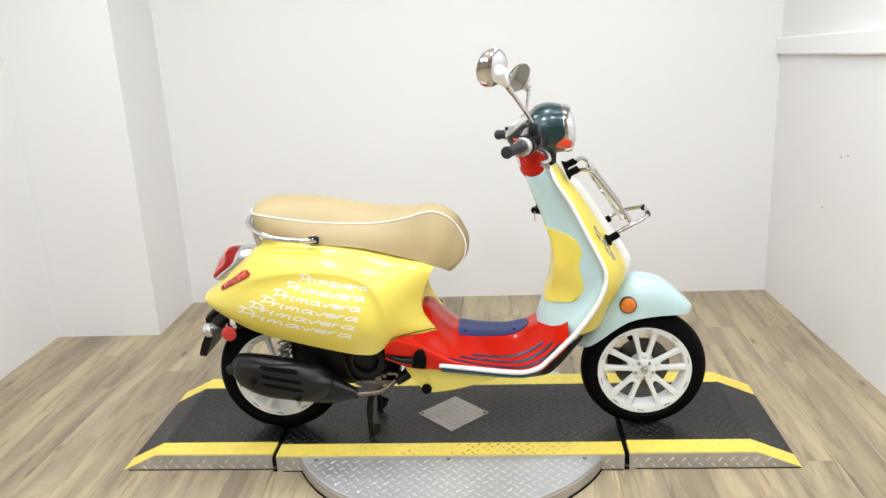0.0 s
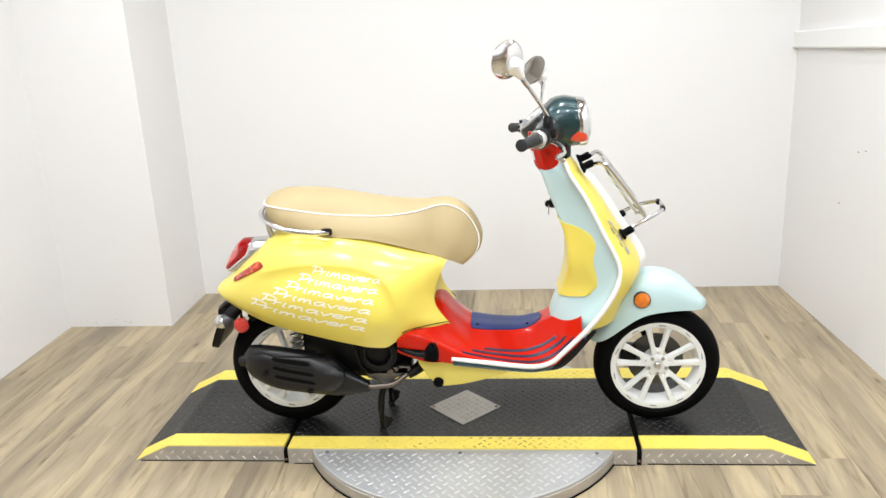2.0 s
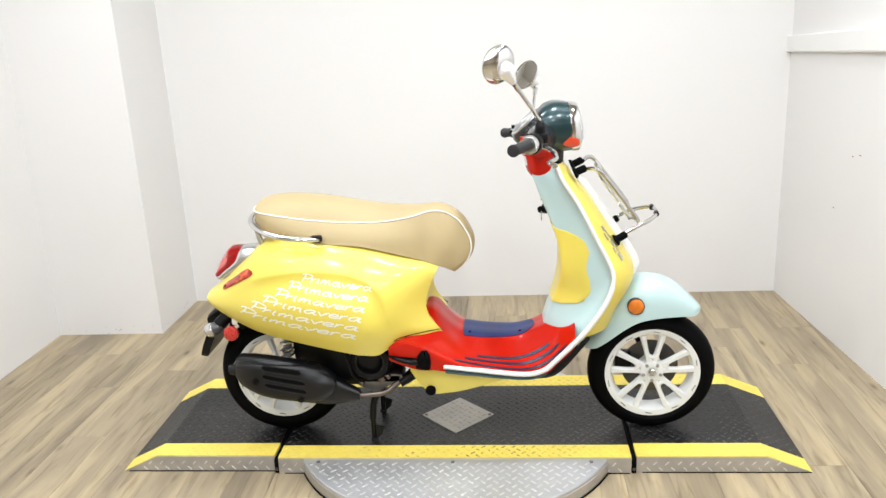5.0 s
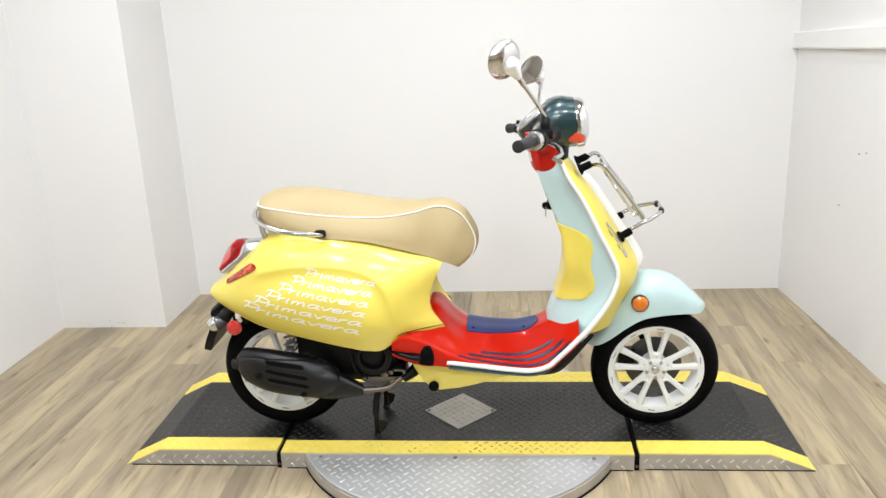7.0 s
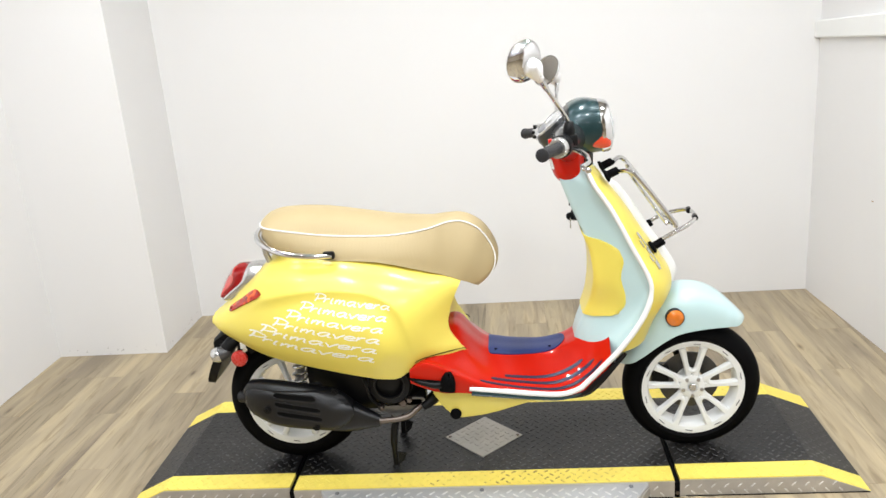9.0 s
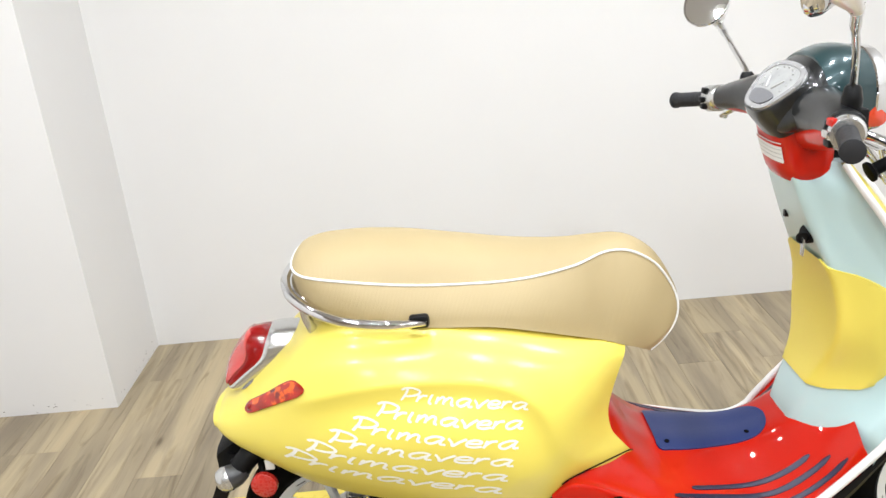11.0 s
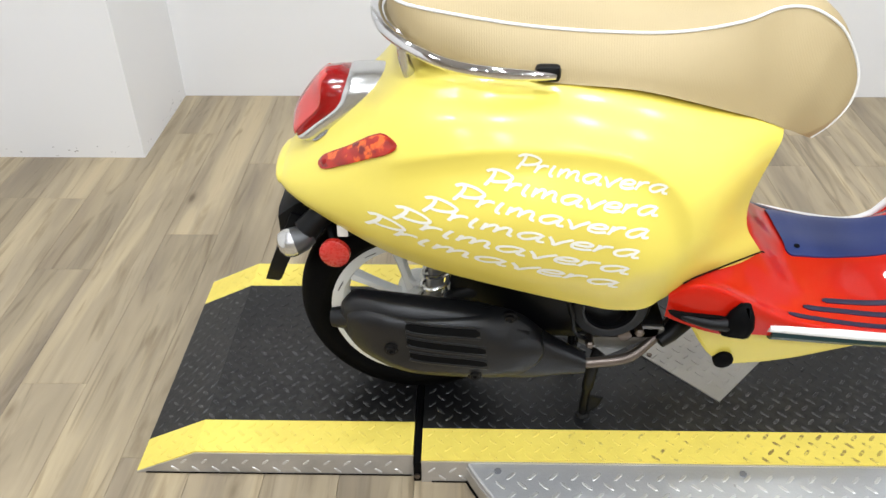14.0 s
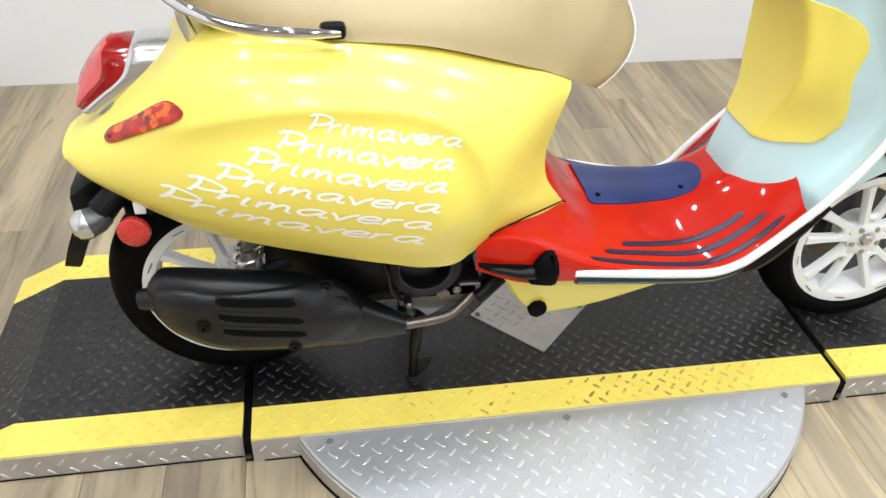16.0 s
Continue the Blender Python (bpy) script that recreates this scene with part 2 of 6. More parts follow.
    b.inputs["Roughness"].default_value = 0.42
    return m


def wear_or_glints(material, colour, scale, low, high, ratio=26, spot=None):
    """Rubs a paint through to another colour in patches, or paints glints and dark facets into a lens; spot: only round
    the place (x, y, z), within a radius.
    """
    n, l = material.node_tree.nodes, material.node_tree.links
    b = n["Principled BSDF"]
    old = b.inputs["Base Color"].links[0].from_socket
    co, big, fine = n.new("ShaderNodeTexCoord"), n.new("ShaderNodeTexNoise"), n.new("ShaderNodeTexNoise")
    big.inputs["Scale"].default_value, fine.inputs["Scale"].default_value = scale, scale * ratio
    add, rng, mix = n.new("ShaderNodeMath"), n.new("ShaderNodeMapRange"), n.new("ShaderNodeMix")
    add.operation = "MULTIPLY"
    for t in (big, fine):
        l.new(co.outputs["Object"], t.inputs["Vector"])
    l.new(big.outputs["Fac"], add.inputs[0])
    l.new(fine.outputs["Fac"], add.inputs[1])
    rng.inputs["From Min"].default_value, rng.inputs["From Max"].default_value = low, high
    l.new(add.outputs[0], rng.inputs["Value"])
    mix.data_type = "RGBA"
    worn = rng.outputs["Result"]
    if spot:
        dist, near, mul = n.new("ShaderNodeVectorMath"), n.new("ShaderNodeMapRange"), n.new("ShaderNodeMath")
        dist.operation, mul.operation = "DISTANCE", "MULTIPLY"
        l.new(co.outputs["Object"], dist.inputs[0])
        dist.inputs[1].default_value = spot[0]
        near.inputs["From Min"].default_value, near.inputs["From Max"].default_value = spot[1], spot[1] * 0.3
        l.new(dist.outputs["Value"], near.inputs["Value"])
        l.new(worn, mul.inputs[0])
        l.new(near.outputs["Result"], mul.inputs[1])
        worn = mul.outputs[0]
    l.new(worn, mix.inputs["Factor"])
    l.new(old, mix.inputs["A"])
    mix.inputs["B"].default_value = (*colour, 1)
    l.new(mix.outputs["Result"], b.inputs["Base Color"])


# glow and dark facets inside the indicator lens, painted on as colour patches
wear_or_glints(INDLENS, (0.80, 0.115, 0.012), 22.0, 0.26, 0.31, 2.3)
wear_or_glints(INDLENS, (0.15, 0.006, 0.003), 31.0, 0.30, 0.36, 1.7)
wear_or_glints(YELLOWLUG, (0.26, 0.18, 0.045), 6.0, 0.24, 0.32, 14, ((-0.02, -0.22, 0.065), 0.50))
wear_or_glints(DECKLUG, (0.10, 0.10, 0.10), 3.0, 0.25, 0.38)
wear_or_glints(DECKBLACK, (0.020, 0.0185, 0.017), 2.6, 0.22, 0.38)

PLANK = plank_material("vinyl_plank")
JOINT = paint("plank_joint", (0.235, 0.195, 0.135), 0.8)

# ---- mesh helpers ----


def curve(xs, ys):
    """A smooth function through the points (xs, ys)."""
    xs, ys = np.array(xs, float), np.array(ys, float)
    order = np.argsort(xs)
    xs, ys = xs[order], ys[order]
    h, d = np.diff(xs), np.diff(ys) / np.diff(xs)
    m = np.empty(len(xs))
    m[0], m[-1] = d[0], d[-1]
    m[1:-1] = (d[:-1] * h[1:] + d[1:] * h[:-1]) / (h[1:] + h[:-1])

    def at(x):
        x = min(max(x, xs[0]), xs[-1])
        i = min(max(int(np.searchsorted(xs, x)) - 1, 0), len(h) - 1)
        t = (x - xs[i]) / h[i]
        return float((2 * t ** 3 - 3 * t ** 2 + 1) * ys[i] + (t ** 3 - 2 * t ** 2 + t) * h[i] * m[i] + (3 * t ** 2 - 2 * t ** 3) * ys[i + 1] + (t ** 3 - t ** 2) * h[i] * m[i + 1])

    return at


def smooth_path(points, n=8, closed=False):
    """Points of a smooth line through the given points, n steps to each stretch."""
    p = [Vector(q) for q in points]
    out, count = [], len(p)
    for i in range(count if closed else count - 1):
        a, b, c, d = (p[(i - 1) % count], p[i], p[(i + 1) % count], p[(i + 2) % count]) if closed else (p[max(i - 1, 0)], p[i], p[i + 1], p[min(i + 2, count - 1)])
        for k in range(n):
            t = k / n
            out.append(0.5 * ((2 * b) + (c - a) * t + (2 * a - 5 * b + 4 * c - d) * t * t + (3 * b - a - 3 * c + d) * t ** 3))
    if not closed:
        out.append(p[-1])
    return out


def step(a, b, x):
    t = min(max((x - a) / (b - a), 0), 1)
    return t * t * (3 - 2 * t)


def loft(rings, closed=True, ends=True, loop=False, bm=None):
    """Skin through rings of equally many points."""
    bm = bm or bmesh.new()
    rows = [[bm.verts.new(p) for p in r] for r in rings]
    n = len(rows[0])
    pairs = list(zip(rows, rows[1:])) + ([(rows[-1], rows[0])] if loop else [])
    for a, b in pairs:
        for i in range(n if closed else n - 1):
            j = (i + 1) % n
            bm.faces.new((a[i], a[j], b[j], b[i]))
    if ends and closed and not loop:
        bm.faces.new(rows[0][::-1])
        bm.faces.new(rows[-1])
    bmesh.ops.recalc_face_normals(bm, faces=bm.faces)
    return bm


def tube(points, r, n=10, closed=False, bm=None, flat=1.0, side=None):
    """A round bar along the points; r a radius or one for each point."""
    p = [Vector(q) for q in points]
    radii = r if isinstance(r, (list, tuple)) else [r] * len(p)
    rings, up = [], None
    for i, q in enumerate(p):
        d = (p[(i + 1) % len(p)] - p[i - 1]) if closed else (p[min(i + 1, len(p) - 1)] - p[max(i - 1, 0)])
        d.normalize()
        if side is not None:
            up = Vector(side)
        elif up is None:
            up = Vector((0, 0, 1)) if abs(d.z) < 0.9 else Vector((1, 0, 0))
        up = (up - d * up.dot(d)).normalized()
        w = d.cross(up)
        rings.append([q + radii[i] * (math.cos(a) * w * flat + math.sin(a) * up) for a in (2 * math.pi * k / n for k in range(n))])
    return loft(rings, loop=closed, bm=bm)


def box(x0, x1, y0, y1, z0, z1, bevel=0.0, bm=None):
    own = bm is None
    bm = bm or bmesh.new()
    made = bmesh.ops.create_cube(bm, size=1)["verts"]
    for v in made:
        v.co = Vector((x0 + (v.co.x + 0.5) * (x1 - x0), y0 + (v.co.y + 0.5) * (y1 - y0), z0 + (v.co.z + 0.5) * (z1 - z0)))
    if bevel and own:
        bmesh.ops.bevel(bm, geom=bm.edges[:], offset=bevel, segments=2, profile=0.5, affect="EDGES")
    return bm


def lathe(profile, origin, axis=(0, 1, 0), n=48, bm=None, start=0.0):
    """Turn a profile of (radius, distance along the axis) round the axis; closed at points of radius 0."""
    bm = bm or bmesh.new()
    ax = Vector(axis).normalized()
    u = ax.orthogonal().normalized()
    if abs(ax.y) > 0.9:
        u = Vector((1, 0, 0))
        u = (u - ax * u.dot(ax)).normalized()
    w = ax.cross(u)
    o = Vector(origin)
    rings = []
    for r, d in profile:
        if r < 1e-6:
            rings.append([bm.verts.new(o + ax * d)])
        else:
            rings.append([bm.verts.new(o + ax * d + r * (math.cos(a) * u + math.sin(a) * w)) for a in (start + 2 * math.pi * k / n for k in range(n))])
    for a, b in zip(rings, rings[1:]):
        for i in range(n):
            j = (i + 1) % n
            if len(a) == 1 and len(b) == 1:
                continue
            if len(a) == 1:
                bm.faces.new((a[0], b[j], b[i]))
            elif len(b) == 1:
                bm.faces.new((a[i], a[j], b[0]))
            else:
                bm.faces.new((a[i], a[j], b[j], b[i]))
    bmesh.ops.recalc_face_normals(bm, faces=bm.faces)
    return bm


def prism(outline, a, b, place):
    """A solid between two copies of an outline; place(u, v, d) gives the point."""
    return loft([[place(u, v, a) for u, v in outline], [place(u, v, b) for u, v in outline]])


def mesh_of(name, bm, material, smooth=40):
    me = bpy.data.meshes.new(name)
    bm.to_mesh(me)
    bm.free()
    me.materials.append(material)
    if smooth:
        me.shade_smooth()
        me.set_sharp_from_angle(angle=radians(smooth))
    return me


def part(name, bm, material, parent=None, label="", smooth=40):
    ob = new(name, mesh_of(name, bm, material, smooth))
    ob.parent = parent
    return tagged(ob, label) if label else ob


def thing(name, label, category, at=(0, 0, 0), group="", kind=""):
    ob = new(name)
    ob.location = at
    ob.empty_display_size = 0.1
    return tagged(ob, label, category, group, kind)


# ---- the room ----
def wall(name, bm, label, material=WALL):
    return tagged(part(name, bm, material, None, smooth=0), label, "wall", kind="structure")


floor = tagged(part("floor", box(-HALL, HALL, FRONT - 0.1, BACK + 0.1, -0.06, -0.004), JOINT, smooth=0), "floor laid with pale grey-brown vinyl planks", "floor", kind="structure")
wall("wall_back", box(LEFT - 0.1, right_wall(BACK) + 0.25, BACK, BACK + 0.1, 0, HIGH), "plain white painted wall behind the scooter")
wall("wall_left", box(LEFT - 0.1, LEFT, MOUTH, BACK, 0, HIGH), "plain white painted side wall")
wall("wall_left_return", box(LEFT, -1.634, 1.042, BACK, 0, HIGH), "white boxed-out wall corner with scuffed foot")
wall("wall_front", box(-HALL, HALL, FRONT - 0.1, FRONT, 0, HIGH), "plain beige wall closing the hall", HALLWALL)
wall("wall_hall_left", box(-HALL - 0.1, -HALL, FRONT - 0.1, MOUTH + 0.1, 0, HIGH), "plain beige hall wall", HALLWALL)
wall("wall_hall_right", box(HALL, HALL + 0.1, FRONT - 0.1, MOUTH + 0.1, 0, HIGH), "plain beige hall wall", HALLWALL)
wall("wall_bay_left", box(-HALL, LEFT - 0.1, MOUTH, MOUTH + 0.1, 0, HIGH), "plain beige wall beside the bay", HALLWALL)
wall("wall_bay_right", box(right_wall(MOUTH) + 0.1, HALL, MOUTH, MOUTH + 0.1, 0, HIGH), "plain beige wall beside the bay", HALLWALL)
wall("wall_right", prism([(1.591, BACK), (right_wall(MOUTH), MOUTH), (right_wall(MOUTH) + 0.1, MOUTH), (1.691, BACK)], 0, HIGH, lambda u, v, d: Vector((u, v, d))), "plain white painted side wall with a ledge")
tagged(part("ceiling", box(-HALL, HALL, FRONT - 0.1, BACK + 0.1, HIGH, HIGH + 0.1), CEIL, smooth=0), "plain unseen ceiling, greyed to cut bounced light", "ceiling", kind="structure")
led = [(0, 0.0), (0.022, 0.0), (0.026, 0.006), (0.026, 0.074), (0.022, 0.08), (0, 0.08)]
bm = loft([[Vector((right_wall(y) - a, y, z + b)) for a, b in ((p, q * k) for p, q in led)] for y, z, k in ((BACK, 1.262, 1.0), (0.2, 1.330, 1.3), (MOUTH + 0.02, 1.330, 1.6))])
tagged(part("trim", bm, WHITE, smooth=0), "white painted ledge board along the side wall", "ledge", kind="structure")

# scuffs and marks on the walls
SCUFF = paint("grey_scuff", (0.33, 0.31, 0.29), 0.7, vary=0.5, scale=60)
BROWN = paint("brown_scuff", (0.42, 0.30, 0.20), 0.7, vary=0.4, scale=60)
chance = random.Random(11)


def scuff(name, centre, along, up, out, long, high, material, host):
    """A thin irregular smear on a wall."""
    n = 12
    o, a, b, c = (Vector(v) for v in (centre, along, up, out))
    edge = [(long * math.cos(2 * math.pi * k / n) * chance.uniform(0.6, 1.0), high * math.sin(2 * math.pi * k / n) * chance.uniform(0.5, 1.0)) for k in range(n)]
    part(name, loft([[o + a * u + b * v + c * d for u, v in edge] for d in (-0.0004, 0.0005)]), material, host, smooth=0)


bay_l, bay_r, ret = (bpy.data.objects[k] for k in ("wall_left", "wall_right", "wall_left_return"))
for k in range(14):
    scuff("wall_scuff", (-1.634, chance.uniform(1.06, 1.50), chance.uniform(0.004, 0.05)), (0, 1, 0), (0, 0, 1), (1, 0, 0), chance.uniform(0.0015, 0.006), chance.uniform(0.0008, 0.0025), SCUFF, ret)
    scuff("wall_scuff", (chance.uniform(-2.15, -1.66), 1.042, chance.uniform(0.004, 0.045)), (1, 0, 0), (0, 0, 1), (0, -1, 0), chance.uniform(0.0015, 0.006), chance.uniform(0.0008, 0.0025), SCUFF, ret)
for y, z in ((0.74, 0.88), (0.80, 0.865), (0.93, 0.61), (0.35, 0.72)):
    scuff("wall_mark", (right_wall(y), y, z), (-0.0645, 1, 0), (0, 0, 1), (-1, -0.0645, 0), 0.012, 0.004, BROWN, bay_r)

# ---- ceiling lamps ----
lamp = thing("ceiling_lamp", "round white recessed spot lamp, lit, on the ceiling", "lamp", (LAMPS[0][0], LAMPS[0][1], HIGH), "spot lamps on the ceiling")
part("housing", lathe([(0.0, 0), (0.085, 0), (0.088, -0.03), (0.085, -0.062), (0.072, -0.064), (0.07, -0.05), (0, -0.048)], (0, 0, 0), (0, 0, 1), 28), WHITE, lamp)
part("diffuser", lathe([(0.0, -0.052), (0.068, -0.052), (0.068, -0.056), (0, -0.058)], (0, 0, 0), (0, 0, 1), 28), glow("lamp_diffuser", (1, 0.97, 0.93), 6.0), lamp)
for x, y in LAMPS[1:]:
    copy_thing(lamp, pose(x, y, HIGH))

# ---- platform: three tread-plate sections on a turntable ----
FAR = 0.372                          # far edge of the platform
STRIPE_F = 0.280                     # inner edge of the far yellow stripe
NEAR, STRIPE_N = -0.263, -0.183      # near edge of the middle section and inner edge of its stripe
KNEE_L, KNEE_R, TIP_L, TIP_R = -1.105, 1.022, -1.234, 1.174
GAP_L, GAP_R = (-0.672, -0.655), (0.572, 0.590)
HUB = (-0.036, -0.005, 0.589)      # turntable: middle and radius


def deck_z(x):
    if x < KNEE_L:
        return DECK * (x - TIP_L) / (KNEE_L - TIP_L)
    if x > KNEE_R:
        return DECK * (TIP_R - x) / (TIP_R - KNEE_R)
    return DECK


def lugs(inside, x0, x1, y0, y1, height, pitch=0.0205, long=0.0140, wide=0.0040, rise=0.0015, upright=None):
    """Rows of raised lozenges, each row turned the other way and set off by half. upright: they stand on the plane y = upright."""
    bm = bmesh.new()
    row = pitch * 1.08
    foot = [(-1, 0), (-0.6, -1), (0.6, -1), (1, 0), (0.6, 1), (-0.6, 1)]
    for j in range(int((y1 - y0) / row) + 1):
        a = radians(45 if j % 2 else -45)
        u, w = (math.cos(a), math.sin(a)), (-math.sin(a), math.cos(a))
        for i in range(int((x1 - x0) / pitch / 2) + 2):
            cx, cy = x0 + (2 * i + j % 2) * pitch, y0 + (j + 0.5) * row
            if not inside(cx, cy):
                continue

            def at(p, q, h):
                dx, dy = p * long * u[0] + q * wide * w[0], p * long * u[1] + q * wide * w[1]
                if upright is not None:
                    return Vector((cx + dx, upright - h, cy + dy))
                return Vector((cx + dx, cy + dy, height(cx + dx) + h))

            low = [bm.verts.new(at(p, q, -0.0006)) for p, q in foot]
            top = [bm.verts.new(at(p * 0.78, q * 0.60, rise)) for p, q in foot]
            for k in range(6):
                bm.faces.new((low[k], low[(k + 1) % 6], top[(k + 1) % 6], top[k]))
            bm.faces.new(top)
    bmesh.ops.recalc_face_normals(bm, faces=bm.faces)
    return bm


def slab(profile, y0, y1):
    return prism(profile, y0, y1, lambda u, v, d: Vector((u, d, v)))


def section(name, label, x0, x1, near, inner):
    """One platform section: black plate, two yellow stripes, side plates and its raised tread."""
    ob = thing(name, label, "platform", (0, 0, 0), "sections of the display platform")
    xs = [x0] + [k for k in (KNEE_L, KNEE_R) if x0 < k < x1] + [x1]
    prof = [(x, max(deck_z(x), 0.001)) for x in xs] + [(x1, 0.0), (x0, 0.0)]
    part("plate", slab(prof, inner, STRIPE_F), DECKBLACK, ob, "black painted tread plate, worn", 0)
    part("edge_stripe", slab(prof, near, inner), DECKYELLOW, ob, "yellow painted edge", 0)
    part("edge_stripe", slab(prof, STRIPE_F, FAR), DECKYELLOW, ob, "yellow painted edge", 0)
    low = [(x, max(deck_z(x) - 0.004, 0.0006)) for x in xs] + [(x1, 0.0), (x0, 0.0)]
    for y0, y1 in ((near - 0.003, near), (FAR, FAR + 0.003)):
        part("side_plate", slab(low, y0, y1), SIDEPLATE, ob, "bare dull metal side", 0)
    part("foot_strip", box(x0 + 0.02, x1 - 0.004, near - 0.0045, near - 0.003, 0, 0.003), RUBBER, ob)
    for mat, a, b, n in ((DECKLUG, inner, STRIPE_F, "tread"), (YELLOWLUG, near, inner, "edge_tread"), (YELLOWLUG, STRIPE_F, FAR, "edge_tread")):
        t = part(n, lugs(lambda x, y: x0 + 0.008 < x < x1 - 0.008 and a + 0.007 < y < b - 0.007, x0, x1, a, b, deck_z, 0.0176, 0.0118, 0.0036), mat, ob, smooth=0)
        tagged(t, kind="stuff")
    t = part("side_tread", lugs(lambda x, z: x0 + 0.02 < x < x1 - 0.02 and 0.010 < z < deck_z(x) - 0.010, x0, x1, 0.002, DECK, deck_z, 0.0205, 0.0115, 0.0030, 0.0012, near - 0.003), PLATELUG, ob, smooth=0)
    tagged(t, kind="stuff")
    return ob


section("platform_ramp", "black tread-plate ramp with yellow edges on the floor", TIP_L, GAP_L[0], -0.248, -0.166)
middle = section("platform_deck", "black tread-plate deck with yellow edges and a bare metal diamond", GAP_L[1], GAP_R[0], NEAR, STRIPE_N)
section("platform_ramp", "black tread-plate ramp with yellow edges on the floor", GAP_R[1], TIP_R, -0.256, -0.173)
dia = [(-0.036 + 0.137 * a, 0.036 + 0.139 * b) for a, b in ((-1, 0), (0, -1), (1, 0), (0, 1))]
diamond = part("diamond_plate", prism(dia, DECK - 0.002, DECK + 0.003, lambda u, v, d: Vector((u, v, d))), DIAPLATE, middle, "bare metal diamond panel", 0)
tagged(part("diamond_tread", lugs(lambda x, y: abs(x + 0.036) + abs(y - 0.036) < 0.118, -0.2, 0.12, -0.11, 0.21, lambda x: DECK + 0.003, 0.0176, 0.0118, 0.0036), DIAPLATE, diamond, smooth=0), kind="stuff")
for x, y in dia[::2]:
    k = (x + 0.036) * 0.88 - 0.036, y
    part("screw", lathe([(0.006, 0), (0.006, 0.002), (0.0, 0.003)], (k[0], k[1], DECK + 0.003), (0, 0, 1), 10), STEEL, diamond)
for g in (GAP_L, GAP_R):
    hinge = thing("hinge_bar", "black rubber joint bar between two platform sections", "joint", ((g[0] + g[1]) / 2, 0, 0), "joint bars of the platform")
    w = (g[1] - g[0]) / 2
    part("bar", box(-w + 0.001, w - 0.001, NEAR - 0.002, FAR, 0, DECK - 0.008, 0.002), RUBBER, hinge)
    part("bolt", lathe([(0.006, 0), (0.006, 0.004), (0, 0.005)], (0, NEAR - 0.002, 0.018), (0, -1, 0), 8), STEEL, hinge)

table = thing("turntable", "round bare tread-plate turntable under the platform", "turntable", (HUB[0], HUB[1], 0))
r = HUB[2]
part("disc", lathe([(0, 0.001), (r - 0.004, 0.001), (r, 0.005), (r, 0.054), (r - 0.003, 0.057), (0, 0.057)], (0, 0, 0), (0, 0, 1), 128), PLATE, table, smooth=30)
part("rim_band", lathe([(r + 0.0005, 0.012), (r + 0.003, 0.013), (r + 0.003, 0.044), (r + 0.0005, 0.045)], (0, 0, 0), (0, 0, 1), 128), SIDEPLATE, table, smooth=30)
part("foot_band", lathe([(r + 0.001, 0.0), (r + 0.004, 0.0), (r + 0.004, 0.004), (r + 0.001, 0.005)], (0, 0, 0), (0, 0, 1), 128), RUBBER, table, smooth=30)
t = part("tread", lugs(lambda x, y: math.hypot(x, y) < r - 0.016 and (y + HUB[1] < NEAR - 0.012 or y + HUB[1] > FAR + 0.012), -r, r, -r, r, lambda x: 0.057), PLATELUG, table, smooth=0)
tagged(t, kind="stuff")
for k in range(3):
    part("screw", lathe([(0.007, 0), (0.007, 0.003), (0.0, 0.004)], (-0.47 + 0.47 * k, NEAR - HUB[1] - 0.022, 0.057), (0, 0, 1), 10), GREY, table)

# ---- the scooter ----
# x runs forward, y from its middle plane (in units of WIDE), z up from the floor
WIDE = 0.96
AXLE_R, AXLE_F = (-0.667, 0.2945), (0.666, 0.2868)
scooter = thing("motor_scooter", "yellow, red and pale blue motor scooter with tan seat", "scooter", (0, CY, DECK))


def sp(name, bm, material, parent=scooter, label="", smooth=40):
    bmesh.ops.scale(bm, verts=bm.verts, vec=(1, WIDE, 1))
    bmesh.ops.translate(bm, verts=bm.verts, vec=(0, 0, -DECK))
    return part(name, bm, material, parent, label, smooth)


# rear body: its outline along x
B_TOP = curve((-0.905, -0.885, -0.85, -0.80, -0.73, -0.666, -0.60, -0.45, -0.30, -0.20, -0.10, -0.05), (0.608, 0.630, 0.656, 0.698, 0.759, 0.820, 0.838, 0.833, 0.808, 0.776, 0.743, 0.726))
B_SHW = curve((-0.905, -0.885, -0.85, -0.80, -0.73, -0.666, -0.45, -0.25, -0.12, -0.05), (0.030, 0.055, 0.080, 0.105, 0.130, 0.150, 0.165, 0.152, 0.128, 0.112))
B_SHZ = curve((-0.905, -0.885, -0.85, -0.80, -0.73, -0.666, -0.60, -0.45, -0.30, -0.20, -0.10, -0.05), (0.606, 0.624, 0.648, 0.688, 0.747, 0.806, 0.824, 0.818, 0.790, 0.759, 0.728, 0.709))
B_MAX = curve((-0.905, -0.885, -0.85, -0.81, -0.74, -0.66, -0.55, -0.42, -0.30, -0.22, -0.15, -0.09, -0.05), (0.052, 0.090, 0.130, 0.162, 0.205, 0.233, 0.255, 0.264, 0.263, 0.253, 0.227, 0.186, 0.148))
B_BOW = curve((-0.905, -0.885, -0.85, -0.81, -0.72, -0.60, -0.50, -0.38, -0.25, -0.18, -0.10, -0.05), (0.045, 0.075, 0.105, 0.130, 0.168, 0.195, 0.208, 0.220, 0.223, 0.208, 0.170, 0.128))
B_BOZ = curve((-0.905, -0.87, -0.815, -0.721, -0.613, -0.498, -0.384, -0.32, -0.265, -0.238, -0.212, -0.175, -0.125, -0.05), (0.598, 0.581, 0.561, 0.531, 0.508, 0.484, 0.462, 0.451, 0.449, 0.463, 0.484, 0.500, 0.499, 0.485))
